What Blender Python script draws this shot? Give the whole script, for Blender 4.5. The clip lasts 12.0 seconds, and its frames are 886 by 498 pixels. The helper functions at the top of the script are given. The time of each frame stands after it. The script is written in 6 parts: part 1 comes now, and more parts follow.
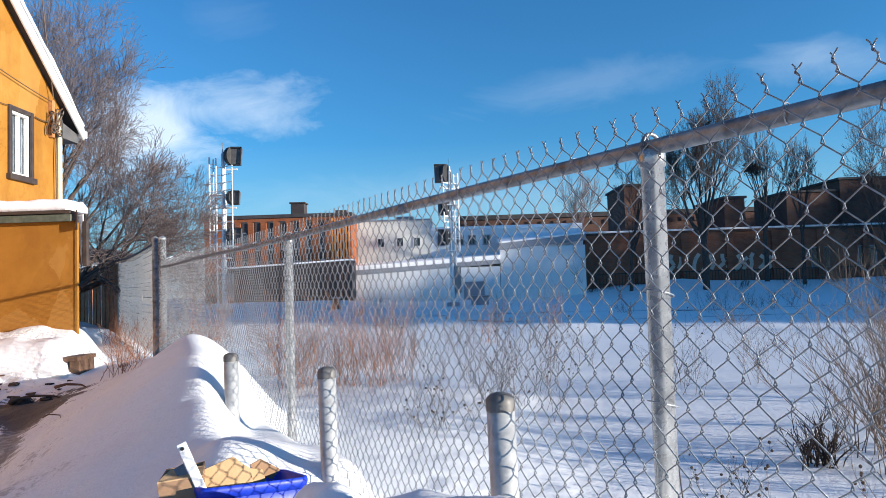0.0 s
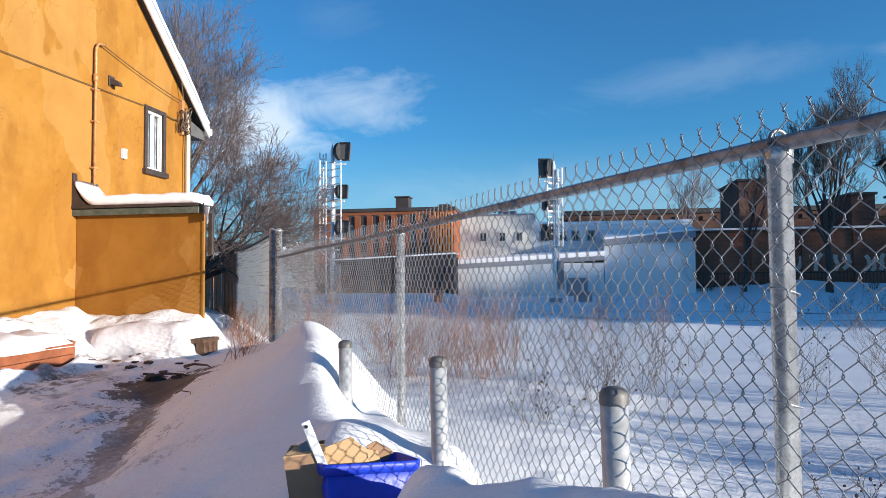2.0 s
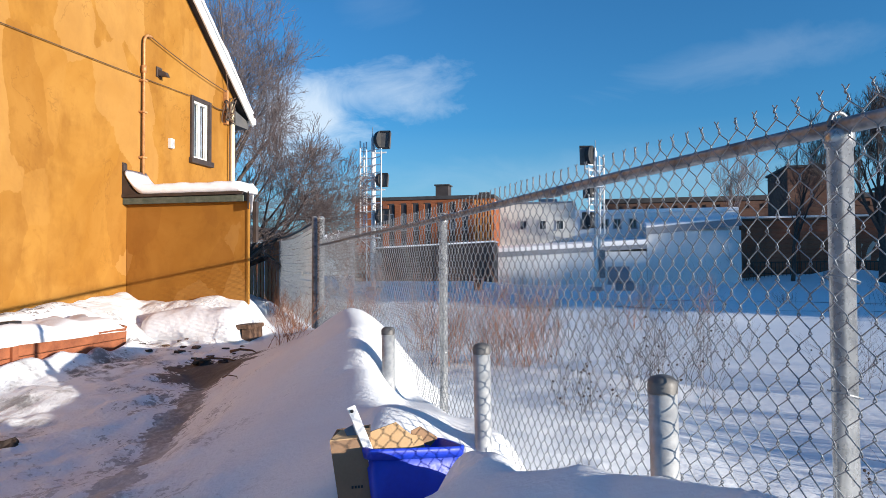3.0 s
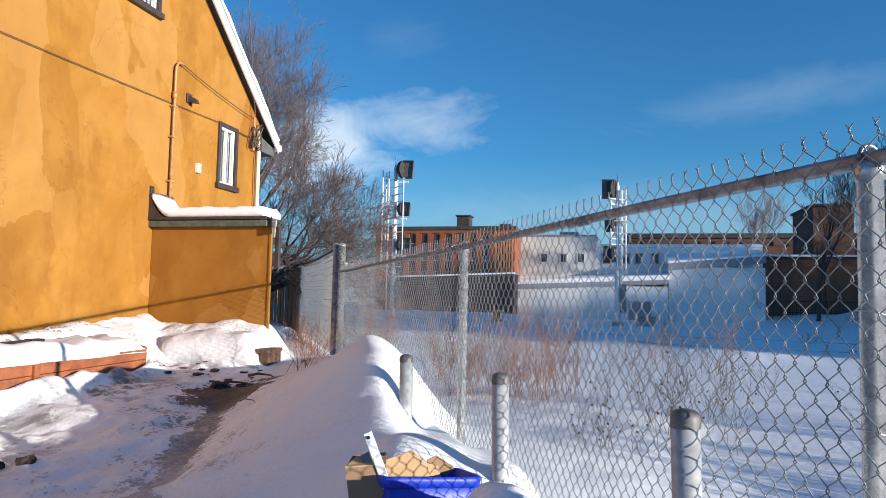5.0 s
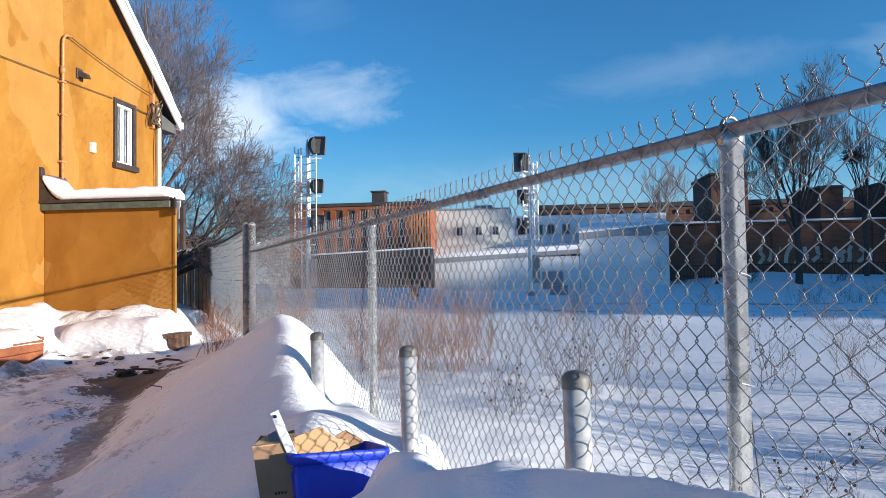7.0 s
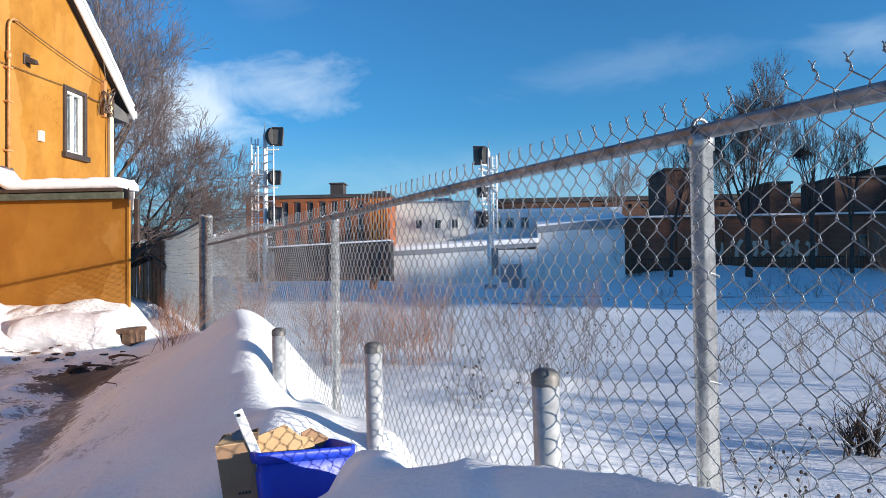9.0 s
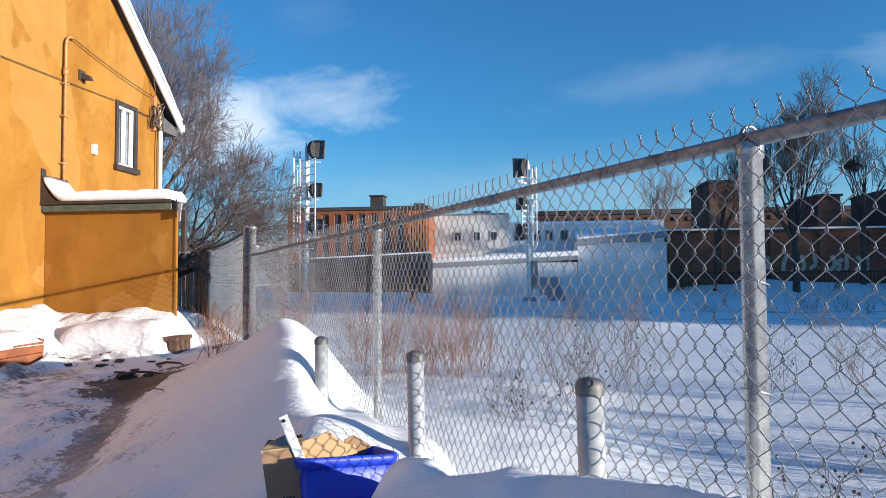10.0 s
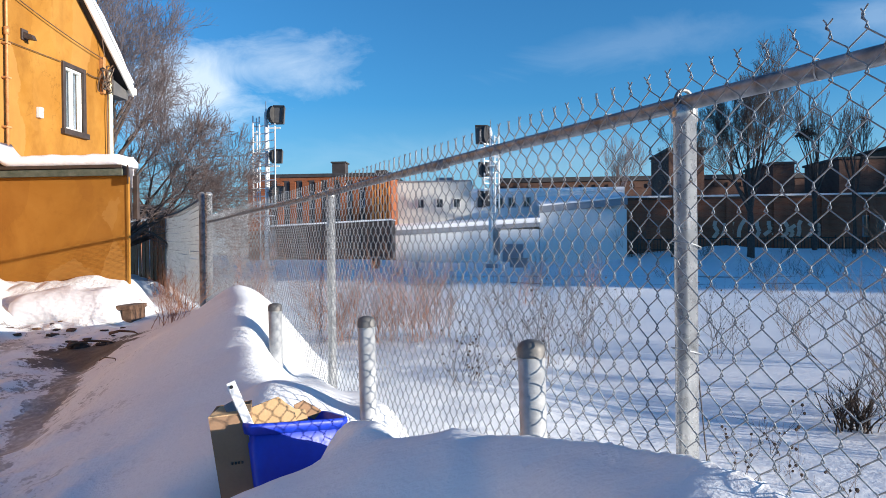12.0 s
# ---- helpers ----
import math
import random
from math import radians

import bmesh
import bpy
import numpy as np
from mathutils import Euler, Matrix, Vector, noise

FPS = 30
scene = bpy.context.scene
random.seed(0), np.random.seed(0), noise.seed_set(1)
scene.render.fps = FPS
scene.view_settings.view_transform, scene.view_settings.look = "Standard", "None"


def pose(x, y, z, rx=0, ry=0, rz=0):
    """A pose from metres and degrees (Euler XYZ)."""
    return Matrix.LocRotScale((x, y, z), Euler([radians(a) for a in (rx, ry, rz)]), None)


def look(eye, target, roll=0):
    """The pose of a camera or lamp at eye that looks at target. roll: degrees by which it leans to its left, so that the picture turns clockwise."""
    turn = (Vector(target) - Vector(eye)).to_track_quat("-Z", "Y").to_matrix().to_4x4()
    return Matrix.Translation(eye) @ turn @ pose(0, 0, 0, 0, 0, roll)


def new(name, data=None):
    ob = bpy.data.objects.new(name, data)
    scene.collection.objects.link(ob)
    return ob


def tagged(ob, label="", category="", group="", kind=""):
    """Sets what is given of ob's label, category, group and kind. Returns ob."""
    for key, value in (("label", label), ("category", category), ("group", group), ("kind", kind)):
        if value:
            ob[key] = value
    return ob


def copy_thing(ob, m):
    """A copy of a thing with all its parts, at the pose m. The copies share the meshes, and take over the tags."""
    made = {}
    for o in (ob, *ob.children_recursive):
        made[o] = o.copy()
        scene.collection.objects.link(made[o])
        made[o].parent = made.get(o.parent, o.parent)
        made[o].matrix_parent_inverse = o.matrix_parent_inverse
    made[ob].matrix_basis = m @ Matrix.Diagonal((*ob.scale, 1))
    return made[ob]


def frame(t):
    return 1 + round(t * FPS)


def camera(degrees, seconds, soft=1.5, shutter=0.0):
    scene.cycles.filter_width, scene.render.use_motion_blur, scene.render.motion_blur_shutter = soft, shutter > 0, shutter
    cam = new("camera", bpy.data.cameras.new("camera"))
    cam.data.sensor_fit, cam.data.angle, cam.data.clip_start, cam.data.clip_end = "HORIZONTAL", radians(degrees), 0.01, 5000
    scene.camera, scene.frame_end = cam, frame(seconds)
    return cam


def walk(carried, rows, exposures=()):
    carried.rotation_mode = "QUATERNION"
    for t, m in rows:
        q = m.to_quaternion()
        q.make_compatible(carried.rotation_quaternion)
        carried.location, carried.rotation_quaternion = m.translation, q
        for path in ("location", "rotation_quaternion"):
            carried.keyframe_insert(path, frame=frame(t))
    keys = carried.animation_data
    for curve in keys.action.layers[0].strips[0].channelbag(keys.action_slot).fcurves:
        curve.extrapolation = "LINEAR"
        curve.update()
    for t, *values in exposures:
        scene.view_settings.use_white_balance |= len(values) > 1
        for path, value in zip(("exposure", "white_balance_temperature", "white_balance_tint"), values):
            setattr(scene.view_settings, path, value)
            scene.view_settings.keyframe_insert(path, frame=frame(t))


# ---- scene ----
cam = camera(65.0, 12.0, 0.5)
PATH = [
    (0, (0.049, 0.044, 1.367), (0.028, 2.042, 1.467), -1.8),
    (0.5, (0.045, 0.03, 1.373), (0.037, 2.025, 1.521), -0.7),
    (1, (0.051, -0.022, 1.352), (-0.12, 1.971, 1.364), 2.0),
    (1.5, (0.042, 0.034, 1.352), (-0.276, 2.007, 1.418), 0.5),
    (2, (0.009, -0.028, 1.363), (-0.302, 1.945, 1.453), -0.5),
    (2.5, (-0.002, -0.011, 1.354), (-0.416, 1.944, 1.416), -0.5),
    (3, (-0.011, -0.031, 1.358), (-0.434, 1.923, 1.415), -0.3),
    (3.2, (-0.008, -0.05, 1.355), (-0.447, 1.9, 1.423), 0.5),
    (4.8, (-0.027, -0.047, 1.347), (-0.464, 1.898, 1.503), 1.5),
    (5, (-0.017, -0.03, 1.344), (-0.496, 1.907, 1.488), 1.2),
    (5.5, (-0.002, -0.03, 1.342), (-0.344, 1.939, 1.42), 0.8),
    (6, (0.003, -0.037, 1.338), (-0.275, 1.942, 1.395), 1.1),
    (6.5, (0.027, -0.021, 1.339), (-0.115, 1.97, 1.221), -1.6),
    (7, (0.049, -0.042, 1.34), (-0.197, 1.941, 1.414), -0.9),
    (7.2, (0.046, -0.035, 1.336), (-0.228, 1.945, 1.39), -0.6),
    (9, (0.013, -0.034, 1.356), (-0.115, 1.961, 1.407), -0.8),
    (9.5, (0.0, -0.056, 1.341), (-0.295, 1.918, 1.46), -0.4),
    (10, (-0.003, -0.052, 1.343), (-0.241, 1.932, 1.431), -0.4),
    (10.5, (-0.001, -0.049, 1.335), (-0.233, 1.937, 1.373), -0.5),
    (11, (0.038, -0.022, 1.341), (-0.257, 1.954, 1.433), -1.3),
    (11.5, (0.063, -0.027, 1.33), (-0.016, 1.971, 1.299), 1.2),
    (12, (0.059, -0.04, 1.333), (-0.077, 1.955, 1.326), -0.6),
]
EXPOSURE = ((0, 0.93), (1.5, 0.85), (2.5, 0.75), (5, 0.69), (5.5, 0.75), (6.5, 0.81), (9, 0.85), (10, 0.81), (11, 0.81), (12, 0.87))
walk(cam, [(t, look(eye, target, roll)) for t, eye, target, roll in PATH], EXPOSURE)

# ---------- light ----------
SUN_AZ, SUN_EL = 72.0, 8.0          # degrees to the right of straight back, and above the horizon
to_sun = Vector((math.sin(radians(SUN_AZ)) * math.cos(radians(SUN_EL)), -math.cos(radians(SUN_AZ)) * math.cos(radians(SUN_EL)), math.sin(radians(SUN_EL))))
sun = new("sun", bpy.data.lights.new("sun", "SUN"))
sun.data.energy, sun.data.angle, sun.data.color = 5.0, radians(0.53), (1.0, 0.915, 0.80)
sun.matrix_world = look((40, -20, 30), Vector((40, -20, 30)) - to_sun)

world = bpy.data.worlds.new("winter_sky")
scene.world = world
world.use_nodes = True


class Nodes:
    """Short hand for building node trees."""

    def __init__(self, tree):
        self.t = tree
        tree.nodes.clear()

    def n(self, kind, ins=None, **props):
        node = self.t.nodes.new(kind)
        for k, v in props.items():
            if k == "op":
                node.operation = v
            elif k == "blend":
                node.data_type, node.blend_type = "RGBA", v
            elif k == "sky":
                node.sky_type = v
            elif k == "clampit":
                node.use_clamp = v
        for k, v in (ins or {}).items():
            sock = node.inputs[k]
            if isinstance(v, bpy.types.NodeSocket):
                self.t.links.new(v, sock)
            else:
                sock.default_value = v
        return node

    def math(self, op, a, b=0.0, clamp=False):
        return self.n("ShaderNodeMath", {0: a, 1: b}, op=op, clampit=clamp).outputs[0]

    def mix(self, fac, a, b, blend="MIX"):
        return self.n("ShaderNodeMix", {0: fac, 6: a, 7: b}, blend=blend).outputs[2]

    def ramp(self, value, lo, hi, a=0.0, b=1.0):
        return self.n("ShaderNodeMapRange", {0: value, 1: lo, 2: hi, 3: a, 4: b}).outputs[0]

    def noise(self, vec, scale, detail=4.0, rough=0.55, dist=0.0):
        return self.n("ShaderNodeTexNoise", {"Vector": vec, "Scale": scale, "Detail": detail, "Roughness": rough, "Distortion": dist}).outputs[0]

    def link(self, a, b):
        self.t.links.new(a, b)


w = Nodes(world.node_tree)
sky = w.n("ShaderNodeTexSky", sky="NISHITA")
sky.sun_disc = False
sky.sun_elevation, sky.sun_rotation = radians(SUN_EL), radians(180 - SUN_AZ)
sky.altitude, sky.air_density, sky.dust_density, sky.ozone_density = 0.0, 1.0, 0.1, 3.0
way = w.n("ShaderNodeTexCoord").outputs["Generated"]
sep = w.n("ShaderNodeSeparateXYZ", {0: way})
ahead = w.math("MAXIMUM", sep.outputs[1], 0.05)
cu = w.math("DIVIDE", sep.outputs[0], ahead)
cv = w.math("DIVIDE", sep.outputs[2], ahead)
plane = w.n("ShaderNodeCombineXYZ", {0: cu, 1: w.math("MULTIPLY", cv, 2.2), 2: 0.3}).outputs[0]
wisp = w.noise(plane, 6.5, 8.0, 0.62, 0.8)
cloud = None
# thin winter clouds: middle across, middle up, half width, half height, tilt, strength
for u0, v0, hw, hh, tilt, amount in ((-0.43, 0.235, 0.16, 0.085, 0.05, 0.80), (-0.36, 0.265, 0.20, 0.06, 0.08, 0.55), (0.22, 0.285, 0.22, 0.035, 0.16, 0.11),
                                     (0.55, 0.31, 0.14, 0.04, 0.02, 0.22), (-0.32, 0.40, 0.08, 0.04, 0.0, 0.05), (0.0, 0.12, 0.6, 0.05, 0.0, 0.12)):
    du = w.math("SUBTRACT", cu, u0)
    dv = w.math("SUBTRACT", w.math("SUBTRACT", cv, v0), w.math("MULTIPLY", du, tilt))
    a = w.math("POWER", w.math("ABSOLUTE", w.math("DIVIDE", du, hw)), 2.0)
    b = w.math("POWER", w.math("ABSOLUTE", w.math("DIVIDE", dv, hh)), 2.0)
    body = w.math("SUBTRACT", 1.0, w.math("SQRT", w.math("ADD", a, b)))
    puff = w.ramp(w.math("ADD", body, w.math("MULTIPLY", w.math("SUBTRACT", wisp, 0.5), 1.9)), 0.0, 0.95, 0.0, amount)
    cloud = puff if cloud is None else w.math("MAXIMUM", cloud, puff)
cloud = w.math("MULTIPLY", cloud, w.ramp(sep.outputs[1], 0.1, 0.3))
SKY_GAIN = (0.78, 1.83, 2.52, 1.0)
blue = w.mix(1.0, sky.outputs[0], SKY_GAIN, "MULTIPLY")
low = w.ramp(sep.outputs[2], 0.0, 0.20, 0.8, 0.0)
blue = w.mix(low, blue, (3.3, 6.0, 8.3, 1.0))
lit = w.mix(cloud, blue, (9.5, 11.0, 12.5, 1.0))
back = w.n("ShaderNodeBackground", {"Color": lit, "Strength": 0.051})
w.link(back.outputs[0], w.n("ShaderNodeOutputWorld").inputs[0])


# ---------- materials ----------
def material(name):
    m = bpy.data.materials.new(name)
    m.use_nodes = True
    g = Nodes(m.node_tree)
    g.bsdf = g.n("ShaderNodeBsdfPrincipled")
    g.link(g.bsdf.outputs[0], g.n("ShaderNodeOutputMaterial").inputs[0])
    g.pos = g.n("ShaderNodeTexCoord").outputs["Object"]
    return m, g


def bump(g, height, strength, distance):
    g.link(g.n("ShaderNodeBump", {"Height": height, "Strength": strength, "Distance": distance}).outputs[0], g.bsdf.inputs["Normal"])


def simple(name, dark, light, rough=0.7, metal=0.0, scale=6.0, relief=0.2, fine=60.0, depth=0.004, spec=0.5):
    """A surface that wavers between two colours at two scales, with fine relief."""
    m, g = material(name)
    big, small = g.noise(g.pos, scale), g.noise(g.pos, fine, 3.0)
    f = g.ramp(g.math("ADD", g.math("MULTIPLY", big, 0.7), g.math("MULTIPLY", small, 0.3)), 0.35, 0.65)
    g.link(g.mix(f, (*dark, 1), (*light, 1)), g.bsdf.inputs["Base Color"])
    g.bsdf.inputs["Metallic"].default_value = metal
    g.bsdf.inputs["Specular IOR Level"].default_value = spec
    g.link(g.ramp(small, 0.3, 0.7, max(0.0, rough - 0.08), min(1.0, rough + 0.08)), g.bsdf.inputs["Roughness"])
    bump(g, small, relief, depth)
    return m


def snow_material(name):
    m, g = material(name)
    f = g.noise(g.pos, 1.3, 5.0)
    g.link(g.mix(g.ramp(f, 0.3, 0.7), (0.86, 0.87, 0.91, 1), (0.93, 0.92, 0.93, 1)), g.bsdf.inputs["Base Color"])
    g.bsdf.inputs["Roughness"].default_value = 0.65
    g.bsdf.inputs["Specular IOR Level"].default_value = 0.25
    h = g.math("ADD", g.math("MULTIPLY", g.noise(g.pos, 9.0, 5.0), 1.0), g.math("MULTIPLY", g.noise(g.pos, 90.0, 3.0), 0.25))
    bump(g, h, 0.5, 0.02)
    return m


def ground_material():
    """Snow, trodden and dirty in the lane's wheel track, clean in the field and on the banks."""
    m, g = material("ground_snow")
    p = g.n("ShaderNodeSeparateXYZ", {0: g.pos})
    x, y = p.outputs[0], p.outputs[1]
    wob = g.math("MULTIPLY", g.math("SUBTRACT", g.noise(g.pos, 1.1, 3.0), 0.5), 0.45)
    n1, n2, n3 = g.noise(g.pos, 5.0, 6.0, 0.65), g.noise(g.pos, 22.0, 5.0, 0.6), g.noise(g.pos, 2.0, 4.0)

    def band(ax, ay, bx, by, half, start, stop):
        ln = math.hypot(bx - ax, by - ay)
        ux, uy = (bx - ax) / ln, (by - ay) / ln
        dx, dy = g.math("SUBTRACT", x, ax), g.math("SUBTRACT", y, ay)
        along = g.math("ADD", g.math("MULTIPLY", dx, ux), g.math("MULTIPLY", dy, uy))
        off = g.math("ABSOLUTE", g.math("ADD", g.math("SUBTRACT", g.math("MULTIPLY", dx, uy), g.math("MULTIPLY", dy, ux)), wob))
        k = g.ramp(off, half, half * 0.15)
        k = g.math("MULTIPLY", k, g.ramp(along, start - 0.3, start + 0.3))
        return g.math("MULTIPLY", k, g.ramp(along, stop + 0.25, stop - 0.25))

    track = band(-2.26, 2.3, -3.92, 6.85, 0.21, 0.2, 4.7)
    wide = band(-2.26, 2.3, -3.92, 6.85, 1.05, 0.0, 5.0)
    deep = band(-2.35, 2.3, -4.02, 6.85, 0.62, 3.95, 4.8)
    left = band(-4.4, 3.4, -5.0, 6.9, 0.60, 0.2, 3.4)
    crumbs = g.noise(g.pos, 38.0, 3.0, 0.5)
    ragged = g.math("MULTIPLY", g.math("SUBTRACT", g.math("ADD", g.math("MULTIPLY", n1, 0.65), g.math("MULTIPLY", n2, 0.35)), 0.5), 3.0)
    dirt = g.ramp(g.math("ADD", track, g.math("MULTIPLY", ragged, g.ramp(track, 0.0, 0.15))), 0.36, 0.52)
    dirt = g.math("MAXIMUM", dirt, g.ramp(g.math("ADD", deep, g.math("MULTIPLY", ragged, g.ramp(deep, 0.0, 0.15))), 0.30, 0.42))
    dirt = g.math("MAXIMUM", dirt, g.math("MULTIPLY", wide, g.ramp(g.math("MULTIPLY", crumbs, n3), 0.355, 0.375)))
    dirt = g.math("MAXIMUM", dirt, g.math("MULTIPLY", left, g.ramp(g.math("MULTIPLY", n1, n3), 0.23, 0.29, 0.0, 0.95)))
    lane = g.math("MULTIPLY", g.ramp(g.math("ADD", x, g.math("MULTIPLY", y, 0.555)), 0.3, -0.4), g.ramp(y, 12.0, 9.0))
    grime = g.math("MULTIPLY", g.math("MULTIPLY", lane, g.ramp(n3, 0.45, 0.7)), 0.25)
    speck = g.math("MULTIPLY", lane, g.ramp(g.math("MULTIPLY", g.noise(g.pos, 19.0, 5.0, 0.65), n3), 0.31, 0.345, 0.0, 0.75))
    dirt = g.math("MAXIMUM", dirt, g.math("MULTIPLY", speck, g.ramp(y, 8.0, 7.2)))
    clean = g.mix(g.ramp(n3, 0.3, 0.7), (0.853, 0.868, 0.888, 1), (0.905, 0.910, 0.918, 1))
    clean = g.mix(grime, clean, (0.55, 0.55, 0.57, 1))
    worn = g.math("MAXIMUM", g.ramp(deep, 0.05, 0.25), g.ramp(g.math("ADD", g.math("MULTIPLY", n2, 0.6), g.math("MULTIPLY", n3, 0.5)), 0.42, 0.60, 0.55, 1.0))
    dirt = g.math("MULTIPLY", g.math("MULTIPLY", dirt, worn), g.ramp(y, 2.6, 6.2, 0.40, 1.0))
    soil = g.mix(n2, (0.020, 0.016, 0.015, 1), (0.095, 0.075, 0.068, 1))
    g.link(g.mix(g.math("MULTIPLY", dirt, 0.95), clean, soil), g.bsdf.inputs["Base Color"])
    g.bsdf.inputs["Roughness"].default_value = 0.6
    g.bsdf.inputs["Specular IOR Level"].default_value = 0.25
    streak = g.n("ShaderNodeMapping", {"Vector": g.pos, "Rotation": (0, 0, 0.4), "Scale": (0.7, 3.2, 1.0)}).outputs[0]
    h = g.math("ADD", g.noise(streak, 2.2, 5.0), g.math("ADD", g.math("MULTIPLY", g.noise(g.pos, 12.0, 5.0), 0.6), g.math("ADD", g.math("MULTIPLY", n2, g.math("MULTIPLY", lane, 1.6)), g.math("ADD", g.math("MULTIPLY", g.noise(g.pos, 48.0, 4.0, 0.6), 0.18), g.math("MULTIPLY", g.noise(g.pos, 170.0, 2.0), 0.06)))))
    bump(g, h, 0.42, 0.03)
    return m


def stucco(name, a, b, c):
    """Patched and weathered painted render: broad blotches, runs, fine grain."""
    m, g = material(name)
    blot = g.noise(g.pos, 0.9, 5.0, 0.6, 0.8)
    run = g.noise(g.n("ShaderNodeMapping", {"Vector": g.pos, "Scale": (1.3, 1.3, 0.75)}).outputs[0], 1.3, 6.0, 0.65)
    patch = g.noise(g.pos, 0.55, 2.0, 0.4, 1.6)
    fine = g.noise(g.pos, 120.0, 3.0)
    col = g.mix(g.ramp(blot, 0.38, 0.62), (*a, 1), (*b, 1))
    col = g.mix(g.math("MULTIPLY", g.ramp(run, 0.48, 0.66), 0.8), col, (*c, 1))
    mottle = g.noise(g.pos, 5.5, 6.0, 0.7, 0.6)
    col = g.mix(g.math("MULTIPLY", g.ramp(mottle, 0.54, 0.72), 0.5), col, (*c, 1))
    cell = g.n("ShaderNodeTexVoronoi", {"Vector": g.n("ShaderNodeMapping", {"Vector": g.n("ShaderNodeVectorMath", {0: g.pos, 1: g.n("ShaderNodeCombineXYZ", {0: 0.0, 1: g.math("MULTIPLY", blot, 0.5), 2: g.math("MULTIPLY", run, 0.6)}).outputs[0]}, op="ADD").outputs[0], "Scale": (1.0, 1.0, 0.55)}).outputs[0], "Scale": 1.7}).outputs[1]
    tone = g.n("ShaderNodeSeparateColor", {0: cell}).outputs[0]
    col = g.mix(g.math("MULTIPLY", g.ramp(tone, 0.66, 0.84), 0.42), col, (b[0] * 1.12, b[1] * 1.25, b[2] * 2.0, 1))
    col = g.mix(g.math("MULTIPLY", g.ramp(tone, 0.36, 0.16), 0.30), col, (c[0] * 0.95, c[1] * 0.90, c[2], 1))
    crack = g.ramp(g.math("ABSOLUTE", g.math("SUBTRACT", g.noise(g.pos, 0.7, 6.0, 0.6, 0.4), 0.5)), 0.0, 0.006, 0.35, 0.0)
    col = g.mix(g.math("MULTIPLY", crack, g.ramp(patch, 0.52, 0.58)), col, (c[0] * 0.5, c[1] * 0.45, c[2] * 0.6, 1))
    g.link(col, g.bsdf.inputs["Base Color"])
    g.bsdf.inputs["Roughness"].default_value = 0.85
    g.bsdf.inputs["Specular IOR Level"].default_value = 0.2
    bump(g, g.math("ADD", g.math("MULTIPLY", g.noise(g.pos, 14.0, 4.0), 0.7), g.math("MULTIPLY", fine, 0.4)), 0.35, 0.006)
    return m


def brick_material(name, a, b, mortar, rough=0.9):
    m, g = material(name)
    spin = g.n("ShaderNodeSeparateXYZ", {0: g.pos})
    flat = g.n("ShaderNodeCombineXYZ", {0: g.math("ADD", spin.outputs[0], spin.outputs[1]), 1: spin.outputs[2], 2: 0.0}).outputs[0]
    t = g.n("ShaderNodeTexBrick", {"Vector": flat, "Color1": (*a, 1), "Color2": (*b, 1), "Mortar": (*mortar, 1), "Scale": 1.0, "Mortar Size": 0.012, "Brick Width": 0.22, "Row Height": 0.075})
    stain = g.ramp(g.noise(g.pos, 0.5, 5.0), 0.35, 0.7, 0.75, 1.1)
    g.link(g.mix(1.0, t.outputs[0], g.n("ShaderNodeCombineColor", {0: stain, 1: stain, 2: stain}).outputs[0], "MULTIPLY"), g.bsdf.inputs["Base Color"])
    g.bsdf.inputs["Roughness"].default_value = rough
    g.bsdf.inputs["Specular IOR Level"].default_value = 0.15
    return m


def glass_material(name, tint):
    m, g = material(name)
    g.bsdf.inputs["Base Color"].default_value = (*tint, 1)
    g.bsdf.inputs["Roughness"].default_value = 0.03
    g.bsdf.inputs["Transmission Weight"].default_value = 1.0
    g.bsdf.inputs["IOR"].default_value = 1.1
    return m


SNOW = snow_material("snow")
GROUND = ground_material()
ORANGE = stucco("orange_stucco", (0.298, 0.132, 0.019), (0.360, 0.176, 0.035), (0.230, 0.098, 0.015))
ANNEX = stucco("annex_stucco", (0.318, 0.131, 0.019), (0.370, 0.163, 0.028), (0.261, 0.105, 0.016))
GALV = simple("galvanised_steel", (0.30, 0.31, 0.325), (0.52, 0.53, 0.535), 0.46, 0.15, 13.0, 0.12, 45.0, 0.002, 0.7)
GALV_POST = simple("bright_galvanised_steel", (0.25, 0.26, 0.27), (0.50, 0.51, 0.515), 0.28, 0.6, 12.0, 0.14, 40.0, 0.002, 0.7)
GALV_DULL = simple("weathered_galvanised_steel", (0.085, 0.092, 0.105), (0.30, 0.312, 0.33), 0.38, 0.4, 17.0, 0.2, 50.0, 0.002)
WIRE = simple("galvanised_wire", (0.14, 0.155, 0.175), (0.30, 0.32, 0.345), 0.38, 0.5, 9.0, 0.1, 80.0, 0.001)
WHITE_METAL = simple("white_painted_steel", (0.62, 0.63, 0.64), (0.80, 0.80, 0.79), 0.5, 0.1, 5.0)
BLACK = simple("black_painted_metal", (0.012, 0.012, 0.014), (0.03, 0.03, 0.032), 0.55, 0.0, 5.0)
GREY_BACK = simple("grey_signal_casing", (0.07, 0.07, 0.075), (0.12, 0.115, 0.11), 0.6, 0.0, 5.0)
BROWN_TRIM = simple("dark_brown_trim", (0.03, 0.022, 0.02), (0.06, 0.042, 0.036), 0.55, 0.0, 9.0)
WHITE_TRIM = simple("white_painted_trim", (0.70, 0.68, 0.64), (0.82, 0.80, 0.77), 0.55, 0.0, 7.0)
CREAM_TRIM = simple("cream_corner_board", (0.72, 0.58, 0.36), (0.80, 0.68, 0.48), 0.6, 0.0, 7.0)
